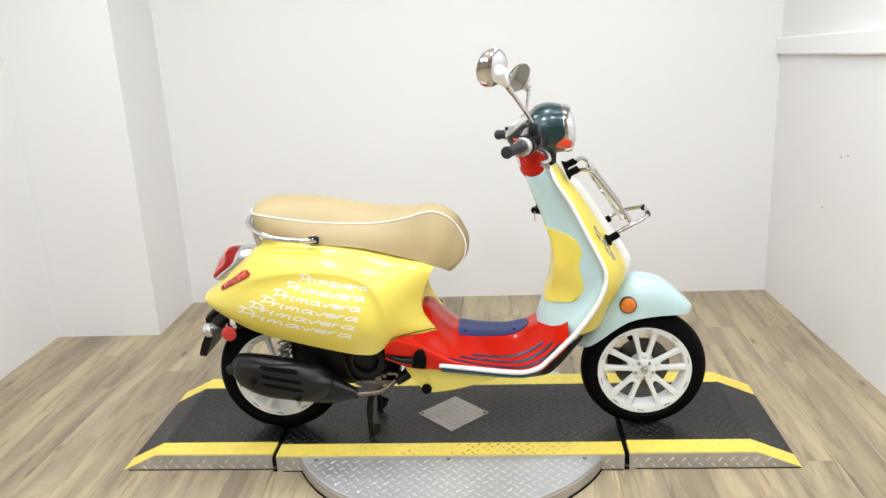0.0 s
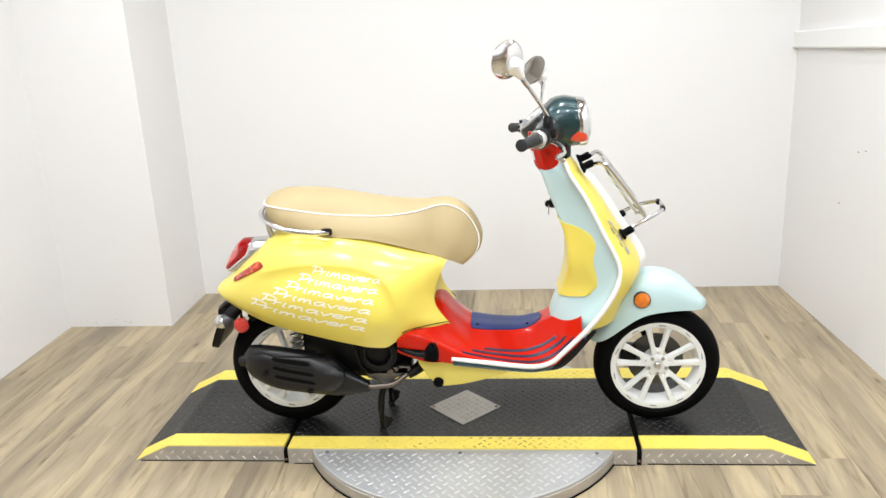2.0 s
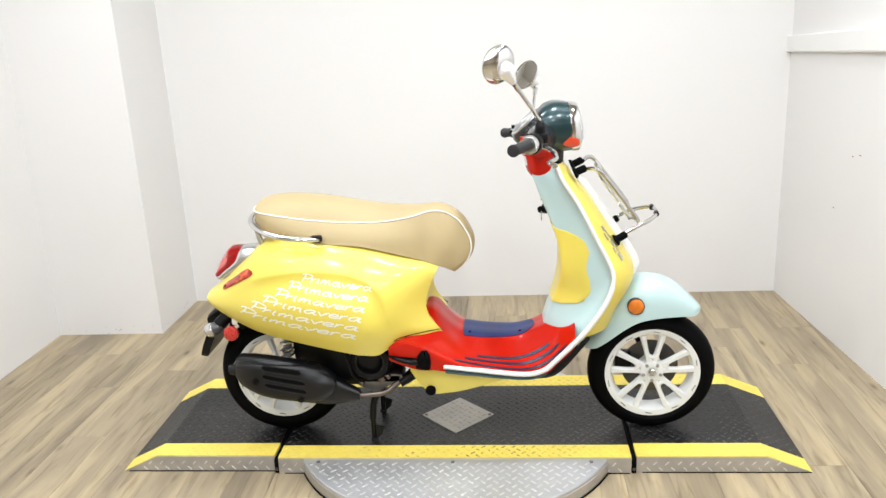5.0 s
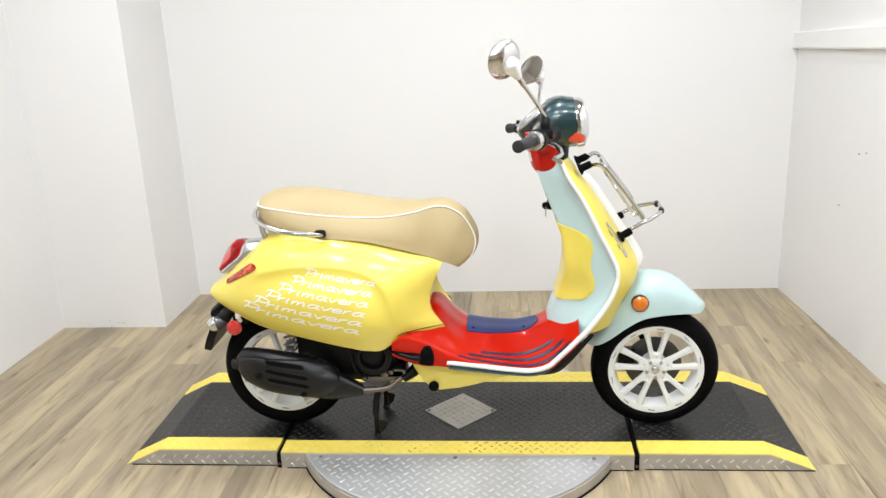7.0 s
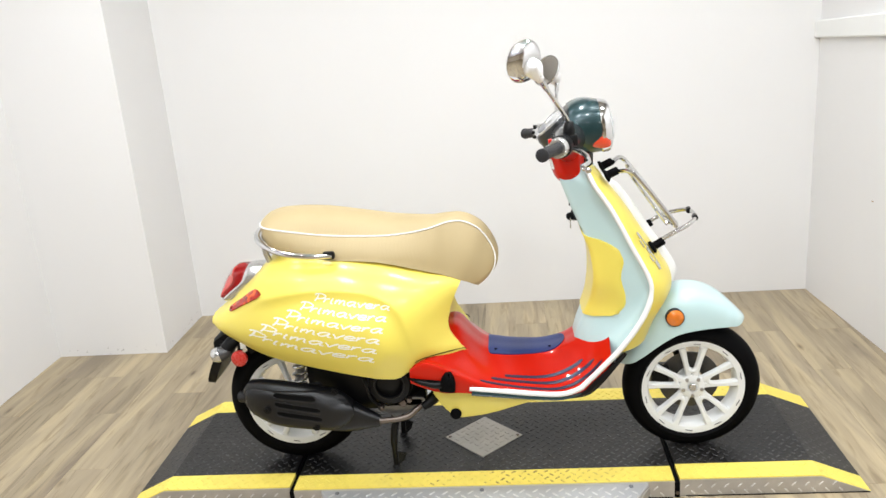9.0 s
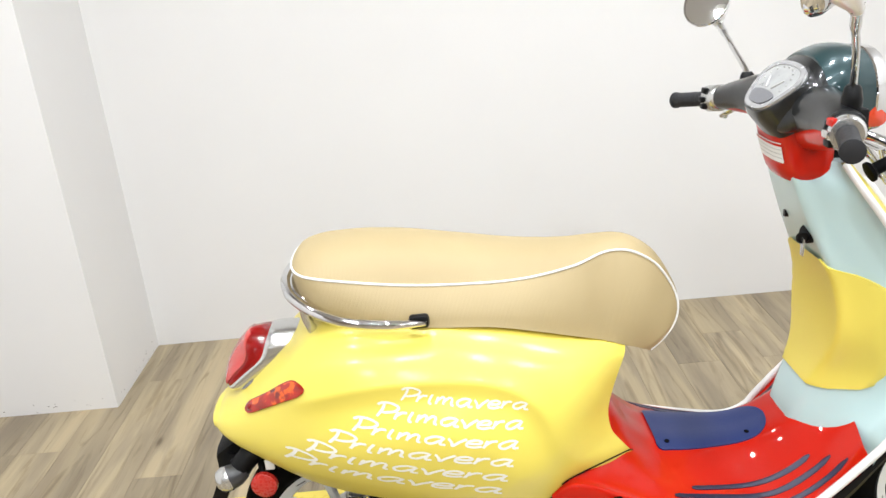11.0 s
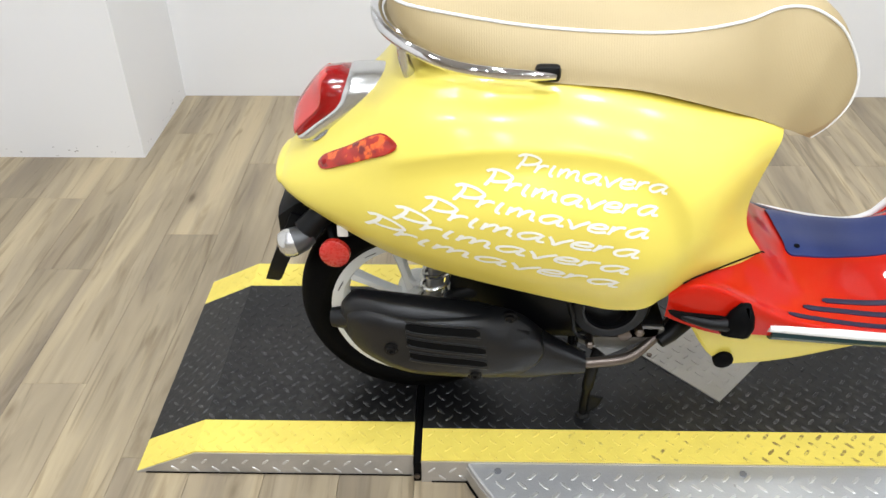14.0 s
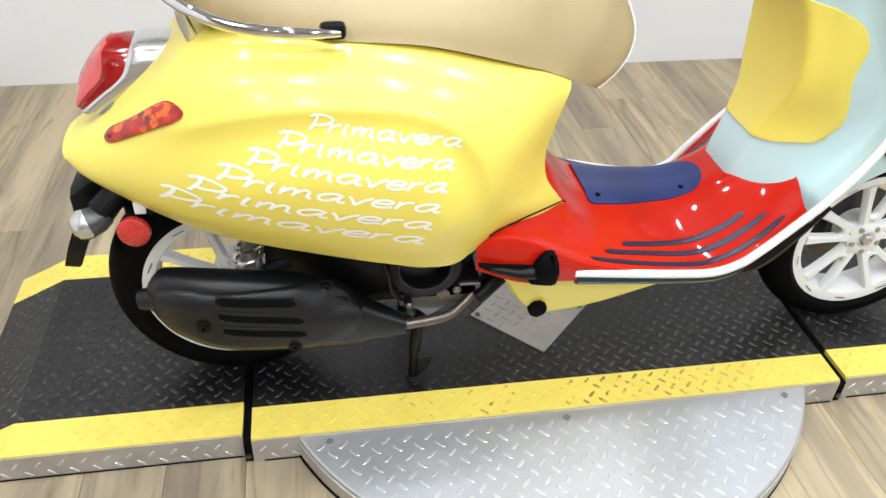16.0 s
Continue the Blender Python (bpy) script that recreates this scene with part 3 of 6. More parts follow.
COWL = [(v.x, v.y) for v in smooth_path([Vector((u, v, 0)) for u, v in ((-0.80, 0.668), (-0.74, 0.694), (-0.674, 0.720), (-0.583, 0.742), (-0.487, 0.749), (-0.372, 0.739), (-0.296, 0.713), (-0.243, 0.666), (-0.207, 0.597), (-0.205, 0.530), (-0.235, 0.480))], 6)]
COWL_A, COWL_B = np.array(COWL[:-1]), np.array(COWL[1:])
RAIL_DIP = np.array([(-0.69, 0.795), (-0.60, 0.806), (-0.52, 0.808), (-0.455, 0.812)])


def line_distance(x, z, a, b):
    """Least distance from (x, z) to the segments a-b, the share along the line and the side of it."""
    p, d = np.array((x, z)), b - a
    t = np.clip(((p - a) * d).sum(1) / (d * d).sum(1), 0, 1)
    q = a + d * t[:, None] - p
    r = np.hypot(q[:, 0], q[:, 1])
    i = int(np.argmin(r))
    side = d[i][0] * (p[1] - a[i][1]) - d[i][1] * (p[0] - a[i][0])
    return float(r[i]), (i + float(t[i])) / len(a), side


def panel_lift(x, z):
    """How far the side stands out: a broad swell inside the panel's edge and a soft crease along it."""
    r, along, side = line_distance(x, z, COWL_A, COWL_B)
    fade = step(0.02, 0.30, along) * (1 - step(0.62, 0.92, along))
    if side > 0:
        out = 0.010 * fade * max(0, 1 - r / 0.080) ** 1.6
    else:
        out = 0.010 * fade * max(0, 1 - r / 0.034) ** 1.6 + 0.020 * step(0.010, 0.115, r) * step(-0.80, -0.60, x)
    dip, _, _ = line_distance(x, z, RAIL_DIP[:-1], RAIL_DIP[1:])
    return out - 0.008 * math.exp(-(dip / 0.016) ** 2)


def body_profile(x):
    """Half section at x, from the middle of the top down to the lower edge: (half width, height)."""
    zt, zb = B_TOP(x), B_BOZ(x)
    ws, zs, wm, wb = B_SHW(x), B_SHZ(x), B_MAX(x), B_BOW(x)
    zm = zb + 0.40 * (zs - zb)
    ctrl = [(0, zt), (ws * 0.55, zt - 0.1 * (zt - zs)), (ws, zs), (ws + 0.50 * (wm - ws), zs - 0.20 * (zs - zm)), (ws + 0.86 * (wm - ws), zs - 0.55 * (zs - zm)), (wm, zm), (wm - 0.30 * (wm - wb), zm - 0.55 * (zm - zb)), (wb, zb)]
    pts = smooth_path([Vector((a, b, 0)) for a, b in ctrl], 13)
    return [(q.x + (panel_lift(x, q.y) if -0.82 < x < -0.10 else 0) * step(0.3, 0.5, q.x / wm), q.y) for q in pts]


SIDE_X, SIDE_Z = np.linspace(-0.900, -0.055, 190), np.linspace(0.42, 0.86, 150)


def side_row(x):
    """Half widths of the side at the heights SIDE_Z."""
    prof = body_profile(x)
    low = [p for p in prof if p[0] >= 0.6 * B_SHW(x)][::-1]
    zs = np.maximum.accumulate(np.array([p[1] for p in low]))
    return np.interp(SIDE_Z, zs, [p[0] for p in low])


SIDE = np.array([side_row(x) for x in SIDE_X])


def body_half(x, z):
    """Half width of the body's side at height z."""
    u = min(max((x - SIDE_X[0]) / (SIDE_X[1] - SIDE_X[0]), 0), len(SIDE_X) - 1.001)
    v = min(max((z - SIDE_Z[0]) / (SIDE_Z[1] - SIDE_Z[0]), 0), len(SIDE_Z) - 1.001)
    i, j = int(u), int(v)
    u, v = u - i, v - j
    return float((SIDE[i, j] * (1 - u) + SIDE[i + 1, j] * u) * (1 - v) + (SIDE[i, j + 1] * (1 - u) + SIDE[i + 1, j + 1] * u) * v)


B_FRONT = curve((0.44, 0.485, 0.515, 0.55, 0.60, 0.65, 0.69, 0.735, 0.76), (-0.07, -0.058, -0.076, -0.100, -0.110, -0.098, -0.080, -0.056, -0.05))


def front_set(x, z):
    """How far the body's front edge is set back at height z."""
    return (-0.05 - B_FRONT(z)) * step(-0.30, -0.05, x)


rings = []
for k in range(130):
    u = k / 129
    x = -0.892 + 0.842 * (u + 0.02 * math.sin(2 * math.pi * u))
    half = body_profile(x)
    wb, zb = half[-1]
    half = half + [(max(wb - 0.012, 0.01), zb - 0.002), (max(wb - 0.016, 0.008), zb + min(0.03, 0.4 * (half[0][1] - zb)))]
    rings.append([Vector((x - front_set(x, b), -a, b)) for a, b in half[::-1]] + [Vector((x - front_set(x, b), a, b)) for a, b in half[1:]])
tip = [[Vector((-0.892 - 0.017 * (1 - k ** 2) ** 0.5, p.y * k, 0.604 + (p.z - 0.604) * k)) for p in rings[0]] for k in (0.03, 0.3, 0.55, 0.75, 0.9, 0.97)]
front = [[Vector((p.x - d, p.y * k, p.z)) for p in rings[-1]] for k, d in ((0.96, 0.001), (0.85, 0.006), (0.6, 0.014), (0.3, 0.019), (0.02, 0.020))]
rings = tip + rings + front
body = sp("body_shell", loft(rings, closed=False), YELLOW, label="glossy yellow rear body", smooth=50)


def on_side(x, z, off=0.0):
    """A point off the near side of the rear body."""
    e = 0.004
    w = body_half(x, z)
    n = Vector((-(body_half(x + e, z) - body_half(x - e, z)) / (2 * e), -1, -(body_half(x, z + e) - body_half(x, z - e)) / (2 * e))).normalized()
    return Vector((x, -w, z)) + Vector((n.x * 0.3, n.y, -n.z * 0.3)).normalized() * off


def blister(outline, height, n=5, at=on_side, mirror=False):
    """A lens that swells from a surface inside the outline."""
    cx, cz = sum(p[0] for p in outline) / len(outline), sum(p[1] for p in outline) / len(outline)
    rows = [(1.02, -0.006), (1.0, 0.003)] + [(math.cos(a), 0.003 + height * math.sin(a)) for a in (math.pi / 2 * k / n for k in range(1, n))] + [(0.02, 0.003 + height)]
    rings = [[at(cx + (p - cx) * s, cz + (q - cz) * s, o) for p, q in outline] for s, o in rows]
    if mirror:
        rings = [[Vector((v.x, -v.y, v.z)) for v in r] for r in rings]
    return loft(rings)


def round_outline(points, n=6):
    return [(v.x, v.y) for v in smooth_path([Vector((a, b, 0)) for a, b in points], n, True)]


for s in (-1, 1):
    sp("panel_gap", tube(smooth_path([(-0.060, s * 0.138, 0.4990), (-0.069, s * 0.146, 0.5055), (-0.102, s * 0.168, 0.508), (-0.148, s * 0.195, 0.508), (-0.177, s * 0.210, 0.506), (-0.200, s * 0.2215, 0.5035), (-0.216, s * 0.2265, 0.496)], 5), 0.0014, 8), HOLLOW, body)

IND = round_outline([(-0.812, 0.669), (-0.800, 0.681), (-0.760, 0.708), (-0.722, 0.735), (-0.699, 0.747), (-0.680, 0.742), (-0.683, 0.731), (-0.728, 0.706), (-0.776, 0.679), (-0.798, 0.667), (-0.809, 0.664)], 4)
for mir in (False, True):
    rear_ind = sp("rear_indicator", blister(IND, 0.007, mirror=mir), INDLENS, label="red teardrop indicator lens")
    base = [(-0.745 + (a + 0.745) * 1.003, 0.698 + (b - 0.698) * 1.004) for a, b in IND]
    sp("seal", blister(base, 0.0006, mirror=mir), REDLENS, rear_ind)
    bulb = on_side(-0.799, 0.6755, 0.0055)
    sp("bulb", lathe([(0, -0.005), (0.0045, -0.003), (0.006, 0), (0.0045, 0.003), (0, 0.005)], (bulb.x, -bulb.y if mir else bulb.y, bulb.z), (0, 1, 0), 12), REDLENS, rear_ind, "dark red bulb")

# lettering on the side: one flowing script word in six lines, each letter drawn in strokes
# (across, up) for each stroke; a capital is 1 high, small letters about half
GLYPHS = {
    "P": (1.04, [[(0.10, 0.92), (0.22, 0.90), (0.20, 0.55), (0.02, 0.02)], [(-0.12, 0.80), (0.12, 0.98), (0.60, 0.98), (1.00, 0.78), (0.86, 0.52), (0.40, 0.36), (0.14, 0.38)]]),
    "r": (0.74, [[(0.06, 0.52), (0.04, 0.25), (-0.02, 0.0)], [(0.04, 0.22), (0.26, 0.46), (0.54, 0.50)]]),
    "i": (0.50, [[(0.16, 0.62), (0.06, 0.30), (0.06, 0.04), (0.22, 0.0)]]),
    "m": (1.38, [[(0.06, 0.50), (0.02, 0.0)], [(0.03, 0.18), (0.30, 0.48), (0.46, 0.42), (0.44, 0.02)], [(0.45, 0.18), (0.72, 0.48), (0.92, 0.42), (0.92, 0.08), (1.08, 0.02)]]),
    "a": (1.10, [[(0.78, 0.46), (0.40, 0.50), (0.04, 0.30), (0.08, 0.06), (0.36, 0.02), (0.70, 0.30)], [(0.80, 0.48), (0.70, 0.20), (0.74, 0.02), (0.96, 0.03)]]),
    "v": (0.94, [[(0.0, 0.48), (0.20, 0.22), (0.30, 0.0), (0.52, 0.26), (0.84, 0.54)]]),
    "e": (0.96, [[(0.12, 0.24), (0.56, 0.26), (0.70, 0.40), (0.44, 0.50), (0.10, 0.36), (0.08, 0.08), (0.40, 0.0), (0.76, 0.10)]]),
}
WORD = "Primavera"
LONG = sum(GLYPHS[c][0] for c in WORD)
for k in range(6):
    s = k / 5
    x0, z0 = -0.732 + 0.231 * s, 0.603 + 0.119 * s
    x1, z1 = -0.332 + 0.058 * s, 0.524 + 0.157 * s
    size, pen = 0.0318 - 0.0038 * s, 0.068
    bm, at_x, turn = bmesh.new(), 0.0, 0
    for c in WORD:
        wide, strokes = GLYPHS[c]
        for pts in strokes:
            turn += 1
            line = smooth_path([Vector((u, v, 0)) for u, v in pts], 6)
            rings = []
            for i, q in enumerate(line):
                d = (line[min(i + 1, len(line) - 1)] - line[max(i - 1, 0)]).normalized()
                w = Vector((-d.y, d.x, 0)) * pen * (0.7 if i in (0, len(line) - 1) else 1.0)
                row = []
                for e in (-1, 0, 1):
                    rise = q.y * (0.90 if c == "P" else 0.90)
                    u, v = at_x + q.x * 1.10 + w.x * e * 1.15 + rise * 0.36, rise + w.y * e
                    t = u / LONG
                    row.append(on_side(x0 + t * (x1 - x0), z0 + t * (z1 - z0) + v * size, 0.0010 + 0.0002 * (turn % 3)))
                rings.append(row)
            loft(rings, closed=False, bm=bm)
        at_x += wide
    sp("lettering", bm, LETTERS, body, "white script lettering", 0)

# tail lamp: a lens that wraps round the tail, narrowing to a point below, in a silver surround
# seam with the surround, edge between side and rear face, middle of the rear face: (x, half width, z) from the foot up
TAIL = [((-0.856, 0.058, 0.680), (-0.860, 0.054, 0.683), (-0.866, 0, 0.684)), ((-0.848, 0.062, 0.685), (-0.857, 0.058, 0.690), (-0.871, 0, 0.692)),
        ((-0.822, 0.062, 0.705), (-0.842, 0.058, 0.707), (-0.864, 0, 0.712)), ((-0.793, 0.060, 0.726), (-0.820, 0.056, 0.727), (-0.850, 0, 0.734)),
        ((-0.780, 0.057, 0.741), (-0.813, 0.053, 0.742), (-0.838, 0, 0.750)), ((-0.774, 0.052, 0.757), (-0.812, 0.047, 0.757), (-0.827, 0, 0.763)),
        ((-0.769, 0.042, 0.769), (-0.810, 0.037, 0.768), (-0.816, 0, 0.773)), ((-0.766, 0.028, 0.776), (-0.802, 0.022, 0.776), (-0.804, 0, 0.780))]
cols = [smooth_path([Vector(r[k]) for r in TAIL], 4) for k in range(3)]
band, face = [], []
for a, e, c in zip(*cols):
    band.append([a, (a + e) / 2 + Vector((0, 0.003, 0)), e + Vector((0.002, 0.0005, 0)), e])
    half = [e + Vector((0.001, -0.001, 0)), e + Vector((-0.004, -0.004, 0.001)), e.lerp(c, 0.35) + Vector((-0.004, 0, 0)), e.lerp(c, 0.7) + Vector((-0.003, 0, 0))]
    face.append([Vector((v.x, -v.y, v.z)) for v in half] + [c] + half[::-1])
tail = sp("tail_lamp", loft(face, closed=False), LITREDLENS, label="red tail lamp lens", smooth=50)
for side in (-1, 1):
    sp("side_lens", loft([[Vector((v.x, side * v.y, v.z)) for v in r] for r in band], closed=False), REDLENS, tail, "deep red side lens", 50)
    sp("lens_edge", tube([Vector((v.x - 0.001, side * (v.y + 0.0005), v.z)) for v in cols[1]], 0.0011, 6), LITREDLENS, tail)
ring = [Vector((v.x, -v.y, v.z)) for v in band[-1]] + face[-1][1:-1] + [v.copy() for v in band[-1][::-1]]
centre = Vector((-0.784, 0, 0.781))
sp("lens_top", loft([[centre + (v - centre) * k + Vector((0, 0, d)) for v in ring] for k, d in ((1.0, 0.0), (0.7, 0.001), (0.35, 0.0015), (0.02, 0.0018))]), REDLENS, tail)
seam = [Vector((v.x, -v.y, v.z)) for v in cols[0]] + [Vector((-0.765, -0.012, 0.779)), Vector((-0.765, 0.012, 0.779))] + cols[0][::-1]
grow = []
for dx, out, down, dz in ((-0.001, 0.000, 0.000, 0.0), (0.001, 0.0022, 0.002, 0.001), (0.012, 0.0035, 0.005, 0.002), (0.034, 0.003, 0.009, 0.003), (0.060, -0.002, 0.008, 0.002), (0.085, -0.010, 0.004, 0.0)):
    ring = []
    for v in seam:
        high = step(0.69, 0.76, v.z)
        ring.append(Vector((v.x + dx * (0.35 + 0.65 * high), v.y + math.copysign(out, v.y), v.z + dz * high - down * (1 - high))))
    grow.append(ring)
sp("trim", loft(grow, closed=True, ends=False), SATIN, tail, "silver tail lamp surround", 50)

# ---- seat ----
S_PH = curve((-0.698, -0.6965, -0.692, -0.684, -0.67, -0.645, -0.60, -0.45, -0.30, -0.15, -0.05, 0.0, 0.03, 0.060), (0.014, 0.038, 0.064, 0.086, 0.106, 0.119, 0.124, 0.121, 0.107, 0.076, 0.046, 0.042, 0.040, 0.024))
S_PZ = curve((-0.698, -0.66, -0.589, -0.476, -0.362, -0.248, -0.153, -0.085, -0.03, 0.0, 0.022, 0.038, 0.060), (0.924, 0.921, 0.910, 0.892, 0.881, 0.876, 0.885, 0.900, 0.892, 0.872, 0.844, 0.808, 0.770))
S_TZ = curve((-0.698, -0.685, -0.66, -0.60, -0.50, -0.38, -0.265, -0.15, -0.07, -0.02, 0.01, 0.035, 0.060), (0.926, 0.940, 0.950, 0.957, 0.954, 0.934, 0.914, 0.905, 0.903, 0.892, 0.866, 0.816, 0.772))
S_BH = curve((-0.698, -0.685, -0.65, -0.60, -0.45, -0.30, -0.15, -0.05, 0.006, 0.035, 0.060), (0.030, 0.070, 0.118, 0.140, 0.162, 0.155, 0.125, 0.096, 0.072, 0.052, 0.026))
S_BZ = curve((-0.698, -0.66, -0.60, -0.457, -0.305, -0.213, -0.12, -0.046, 0.0, 0.020, 0.038, 0.060), (0.885, 0.852, 0.838, 0.822, 0.804, 0.776, 0.742, 0.708, 0.684, 0.694, 0.728, 0.765))


def seat_ring(P, C, B):
    """One section: P on the piping, C on the middle of the top, B on the lower edge; each (x, half width, height)."""
    half = []
    for s in (0, 0.25, 0.5, 0.7, 0.85, 0.94, 1.0):
        k = 1 - s ** 3.0
        half.append((P[0] + (C[0] - P[0]) * k, P[1] * s, P[2] + (C[2] - P[2]) * k))
    puff = 0.010 * min(1, math.hypot(P[0] - B[0], P[2] - B[2]) / 0.08)
    for s in (0.08, 0.22, 0.4, 0.6, 0.8, 0.94, 1.0):
        half.append((P[0] + (B[0] - P[0]) * s, P[1] + (B[1] - P[1]) * s + puff * math.sin(math.pi * min(1, s * 1.05)) ** 0.8 * (s < 0.95), P[2] + (B[2] - P[2]) * s))
    half += [(B[0], B[1] - 0.012, B[2] - 0.004), (B[0], B[1] * 0.4, B[2] - 0.004)]
    return [Vector((x, -y, z)) for x, y, z in half] + [Vector((x, y, z)) for x, y, z in half[::-1] if y > 1e-6]


def seat_section(x):
    return (x, S_PH(x), S_PZ(x)), (x, 0, max(S_TZ(x), S_PZ(x) + 0.001)), (x, S_BH(x), S_BZ(x))


NOSE = [seat_section(-0.20), seat_section(-0.15),
        ((-0.103, 0.054, 0.895), (-0.10, 0, 0.911), (-0.118, 0.113, 0.741)),
        ((-0.070, 0.045, 0.896), (-0.060, 0, 0.912), (-0.098, 0.108, 0.732)),
        ((-0.038, 0.046, 0.890), (-0.025, 0, 0.900), (-0.083, 0.104, 0.725)),
        ((0.003, 0.051, 0.865), (0.014, 0, 0.870), (-0.066, 0.100, 0.717)),
        ((0.032, 0.056, 0.824), (0.041, 0, 0.826), (-0.052, 0.096, 0.711)),
        ((0.046, 0.062, 0.784), (0.055, 0, 0.784), (-0.041, 0.092, 0.706)),
        ((0.041, 0.067, 0.746), (0.050, 0, 0.744), (-0.031, 0.088, 0.700)),
        ((0.019, 0.072, 0.713), (0.027, 0, 0.709), (-0.021, 0.084, 0.695)),
        ((-0.010, 0.077, 0.690), (-0.004, 0, 0.686), (-0.013, 0.079, 0.690))]
xs = [-0.698 + 0.498 * (1 - math.cos(math.pi / 2 * k / 40)) for k in range(40)]
sections = [seat_section(x) for x in xs] + list(zip(*(smooth_path([s[k] for s in NOSE], 5) for k in range(3))))
seat = sp("seat", loft([seat_ring(*s) for s in sections]), VINYL, label="tan vinyl seat with white piping", smooth=50)
line = [(s[0][0], -s[0][1] - 0.001, s[0][2] + 0.0005) for s in sections]
path = [Vector(p) for p in line[::-1]] + [Vector((p[0], -p[1], p[2])) for p in line]
sp("piping", tube(path, 0.0024, 8), WHITE, seat, "white piping")
for s in (-1, 1):
    sp("rail_socket", box(-0.476, -0.438, s * 0.178 - 0.011, s * 0.178 + 0.011, 0.830, 0.856, 0.008), BLACK, seat, "black plastic clip")

# grab rail round the back of the seat
half_rail = [(-0.446, -0.185, 0.841), (-0.52, -0.190, 0.846), (-0.595, -0.174, 0.852), (-0.652, -0.146, 0.866), (-0.694, -0.100, 0.878), (-0.712, -0.050, 0.886)]
rail_path = smooth_path(half_rail + [(-0.716, 0, 0.888)] + [(a, -b, c) for a, b, c in half_rail[::-1]], 6)
rail = sp("grab_rail", tube(rail_path, [min(0.0098, 0.0055 + 0.0008 * min(k, len(rail_path) - 1 - k)) for k in range(len(rail_path))], 12), CHROME, label="chrome grab rail")
half_in = [(-0.640, -0.118, 0.858), (-0.685, -0.085, 0.872), (-0.704, -0.04, 0.880)]
sp("inner_bar", tube(smooth_path(half_in + [(-0.706, 0, 0.881)] + [(a, -b, c) for a, b, c in half_in[::-1]], 5), 0.0095, 12), CHROME, rail)
for s in (-1, 1):
    sp("bracket", tube([(-0.672, s * 0.130, 0.868), (-0.668, s * 0.126, 0.846), (-0.660, s * 0.118, 0.815)], [0.006, 0.009, 0.010], 10), SATIN, rail)

# ---- floorboard ----
F_C = curve((-0.25, -0.20, -0.13, -0.085, -0.05, -0.01, 0.04, 0.12, 0.20, 0.26, 0.31, 0.41), (0.50, 0.525, 0.552, 0.548, 0.506, 0.470, 0.457, 0.448, 0.450, 0.470, 0.498, 0.552))
F_CW = curve((-0.25, -0.13, -0.05, 0.03, 0.20, 0.30, 0.41), (0.12, 0.085, 0.088, 0.084, 0.074, 0.072, 0.08))
F_E = curve((-0.25, -0.20, -0.15, -0.10, -0.05, 0.05, 0.15, 0.23, 0.28, 0.32, 0.377, 0.41), (0.462, 0.494, 0.486, 0.460, 0.430, 0.394, 0.373, 0.363, 0.372, 0.398, 0.462, 0.512))
F_EW = curve((-0.25, -0.20, -0.13, -0.05, 0.10, 0.23, 0.32, 0.41), (0.226, 0.236, 0.239, 0.224, 0.210, 0.199, 0.196, 0.200))
F_M = curve((-0.25, -0.20, -0.13, -0.06, 0.0, 0.10, 0.23, 0.31, 0.41), (0.490, 0.518, 0.514, 0.482, 0.437, 0.404, 0.402, 0.436, 0.534))
F_LIP = curve((-0.25, -0.20, -0.14, -0.08, 0.0, 0.10, 0.41), (0.030, 0.080, 0.086, 0.060, 0.034, 0.024, 0.020))


def floor_half(x):
    zc, wc, ze, we, zm, lip = F_C(x), F_CW(x), F_E(x), F_EW(x), F_M(x), F_LIP(x)
    wm = wc + 0.45 * (we - wc)
    ctrl = [(0, zc), (wc * 0.6, zc), (wc, zc - 0.010), (wm, zm), (we - 0.025, ze + 0.25 * (zm - ze) * 0.5), (we, ze - 0.004), (we - 0.002, ze - lip)]
    return [(v.x, v.y) for v in smooth_path([Vector((a, b, 0)) for a, b in ctrl], 5)]


def far_narrow(x):
    """The far side of the floorboard is narrower up to the foot of the leg shield."""
    return 0.945 + 0.085 * step(0.20, 0.36, x)


def floor_at(x, y, off=0.0):
    """A point over the floorboard's surface."""
    k = far_narrow(x) if y > 0 else 1.0
    prof = [(a * k, b) for a, b in floor_half(x)]
    for (a, b), (c, d) in zip(prof, prof[1:]):
        if a <= abs(y) <= c:
            t = (abs(y) - a) / max(c - a, 1e-6)
            slope = (d - b) / max(c - a, 1e-6)
            n = Vector((0, -slope * (1 if y > 0 else -1), 1)).normalized()
            return Vector((x, y, b + t * (d - b))) + n * off
    return Vector((x, y, prof[-1][1] + off))


xs = [-0.236 + 0.624 * k / 66 for k in range(67)]
rings = []
for x in xs:
    h = floor_half(x)
    rings.append([Vector((x, -a, b)) for a, b in h[::-1]] + [Vector((x, a * far_narrow(x), b)) for a, b in h[1:]])
board = sp("floorboard", loft(rings, closed=False), RED, label="glossy red floorboard", smooth=50)


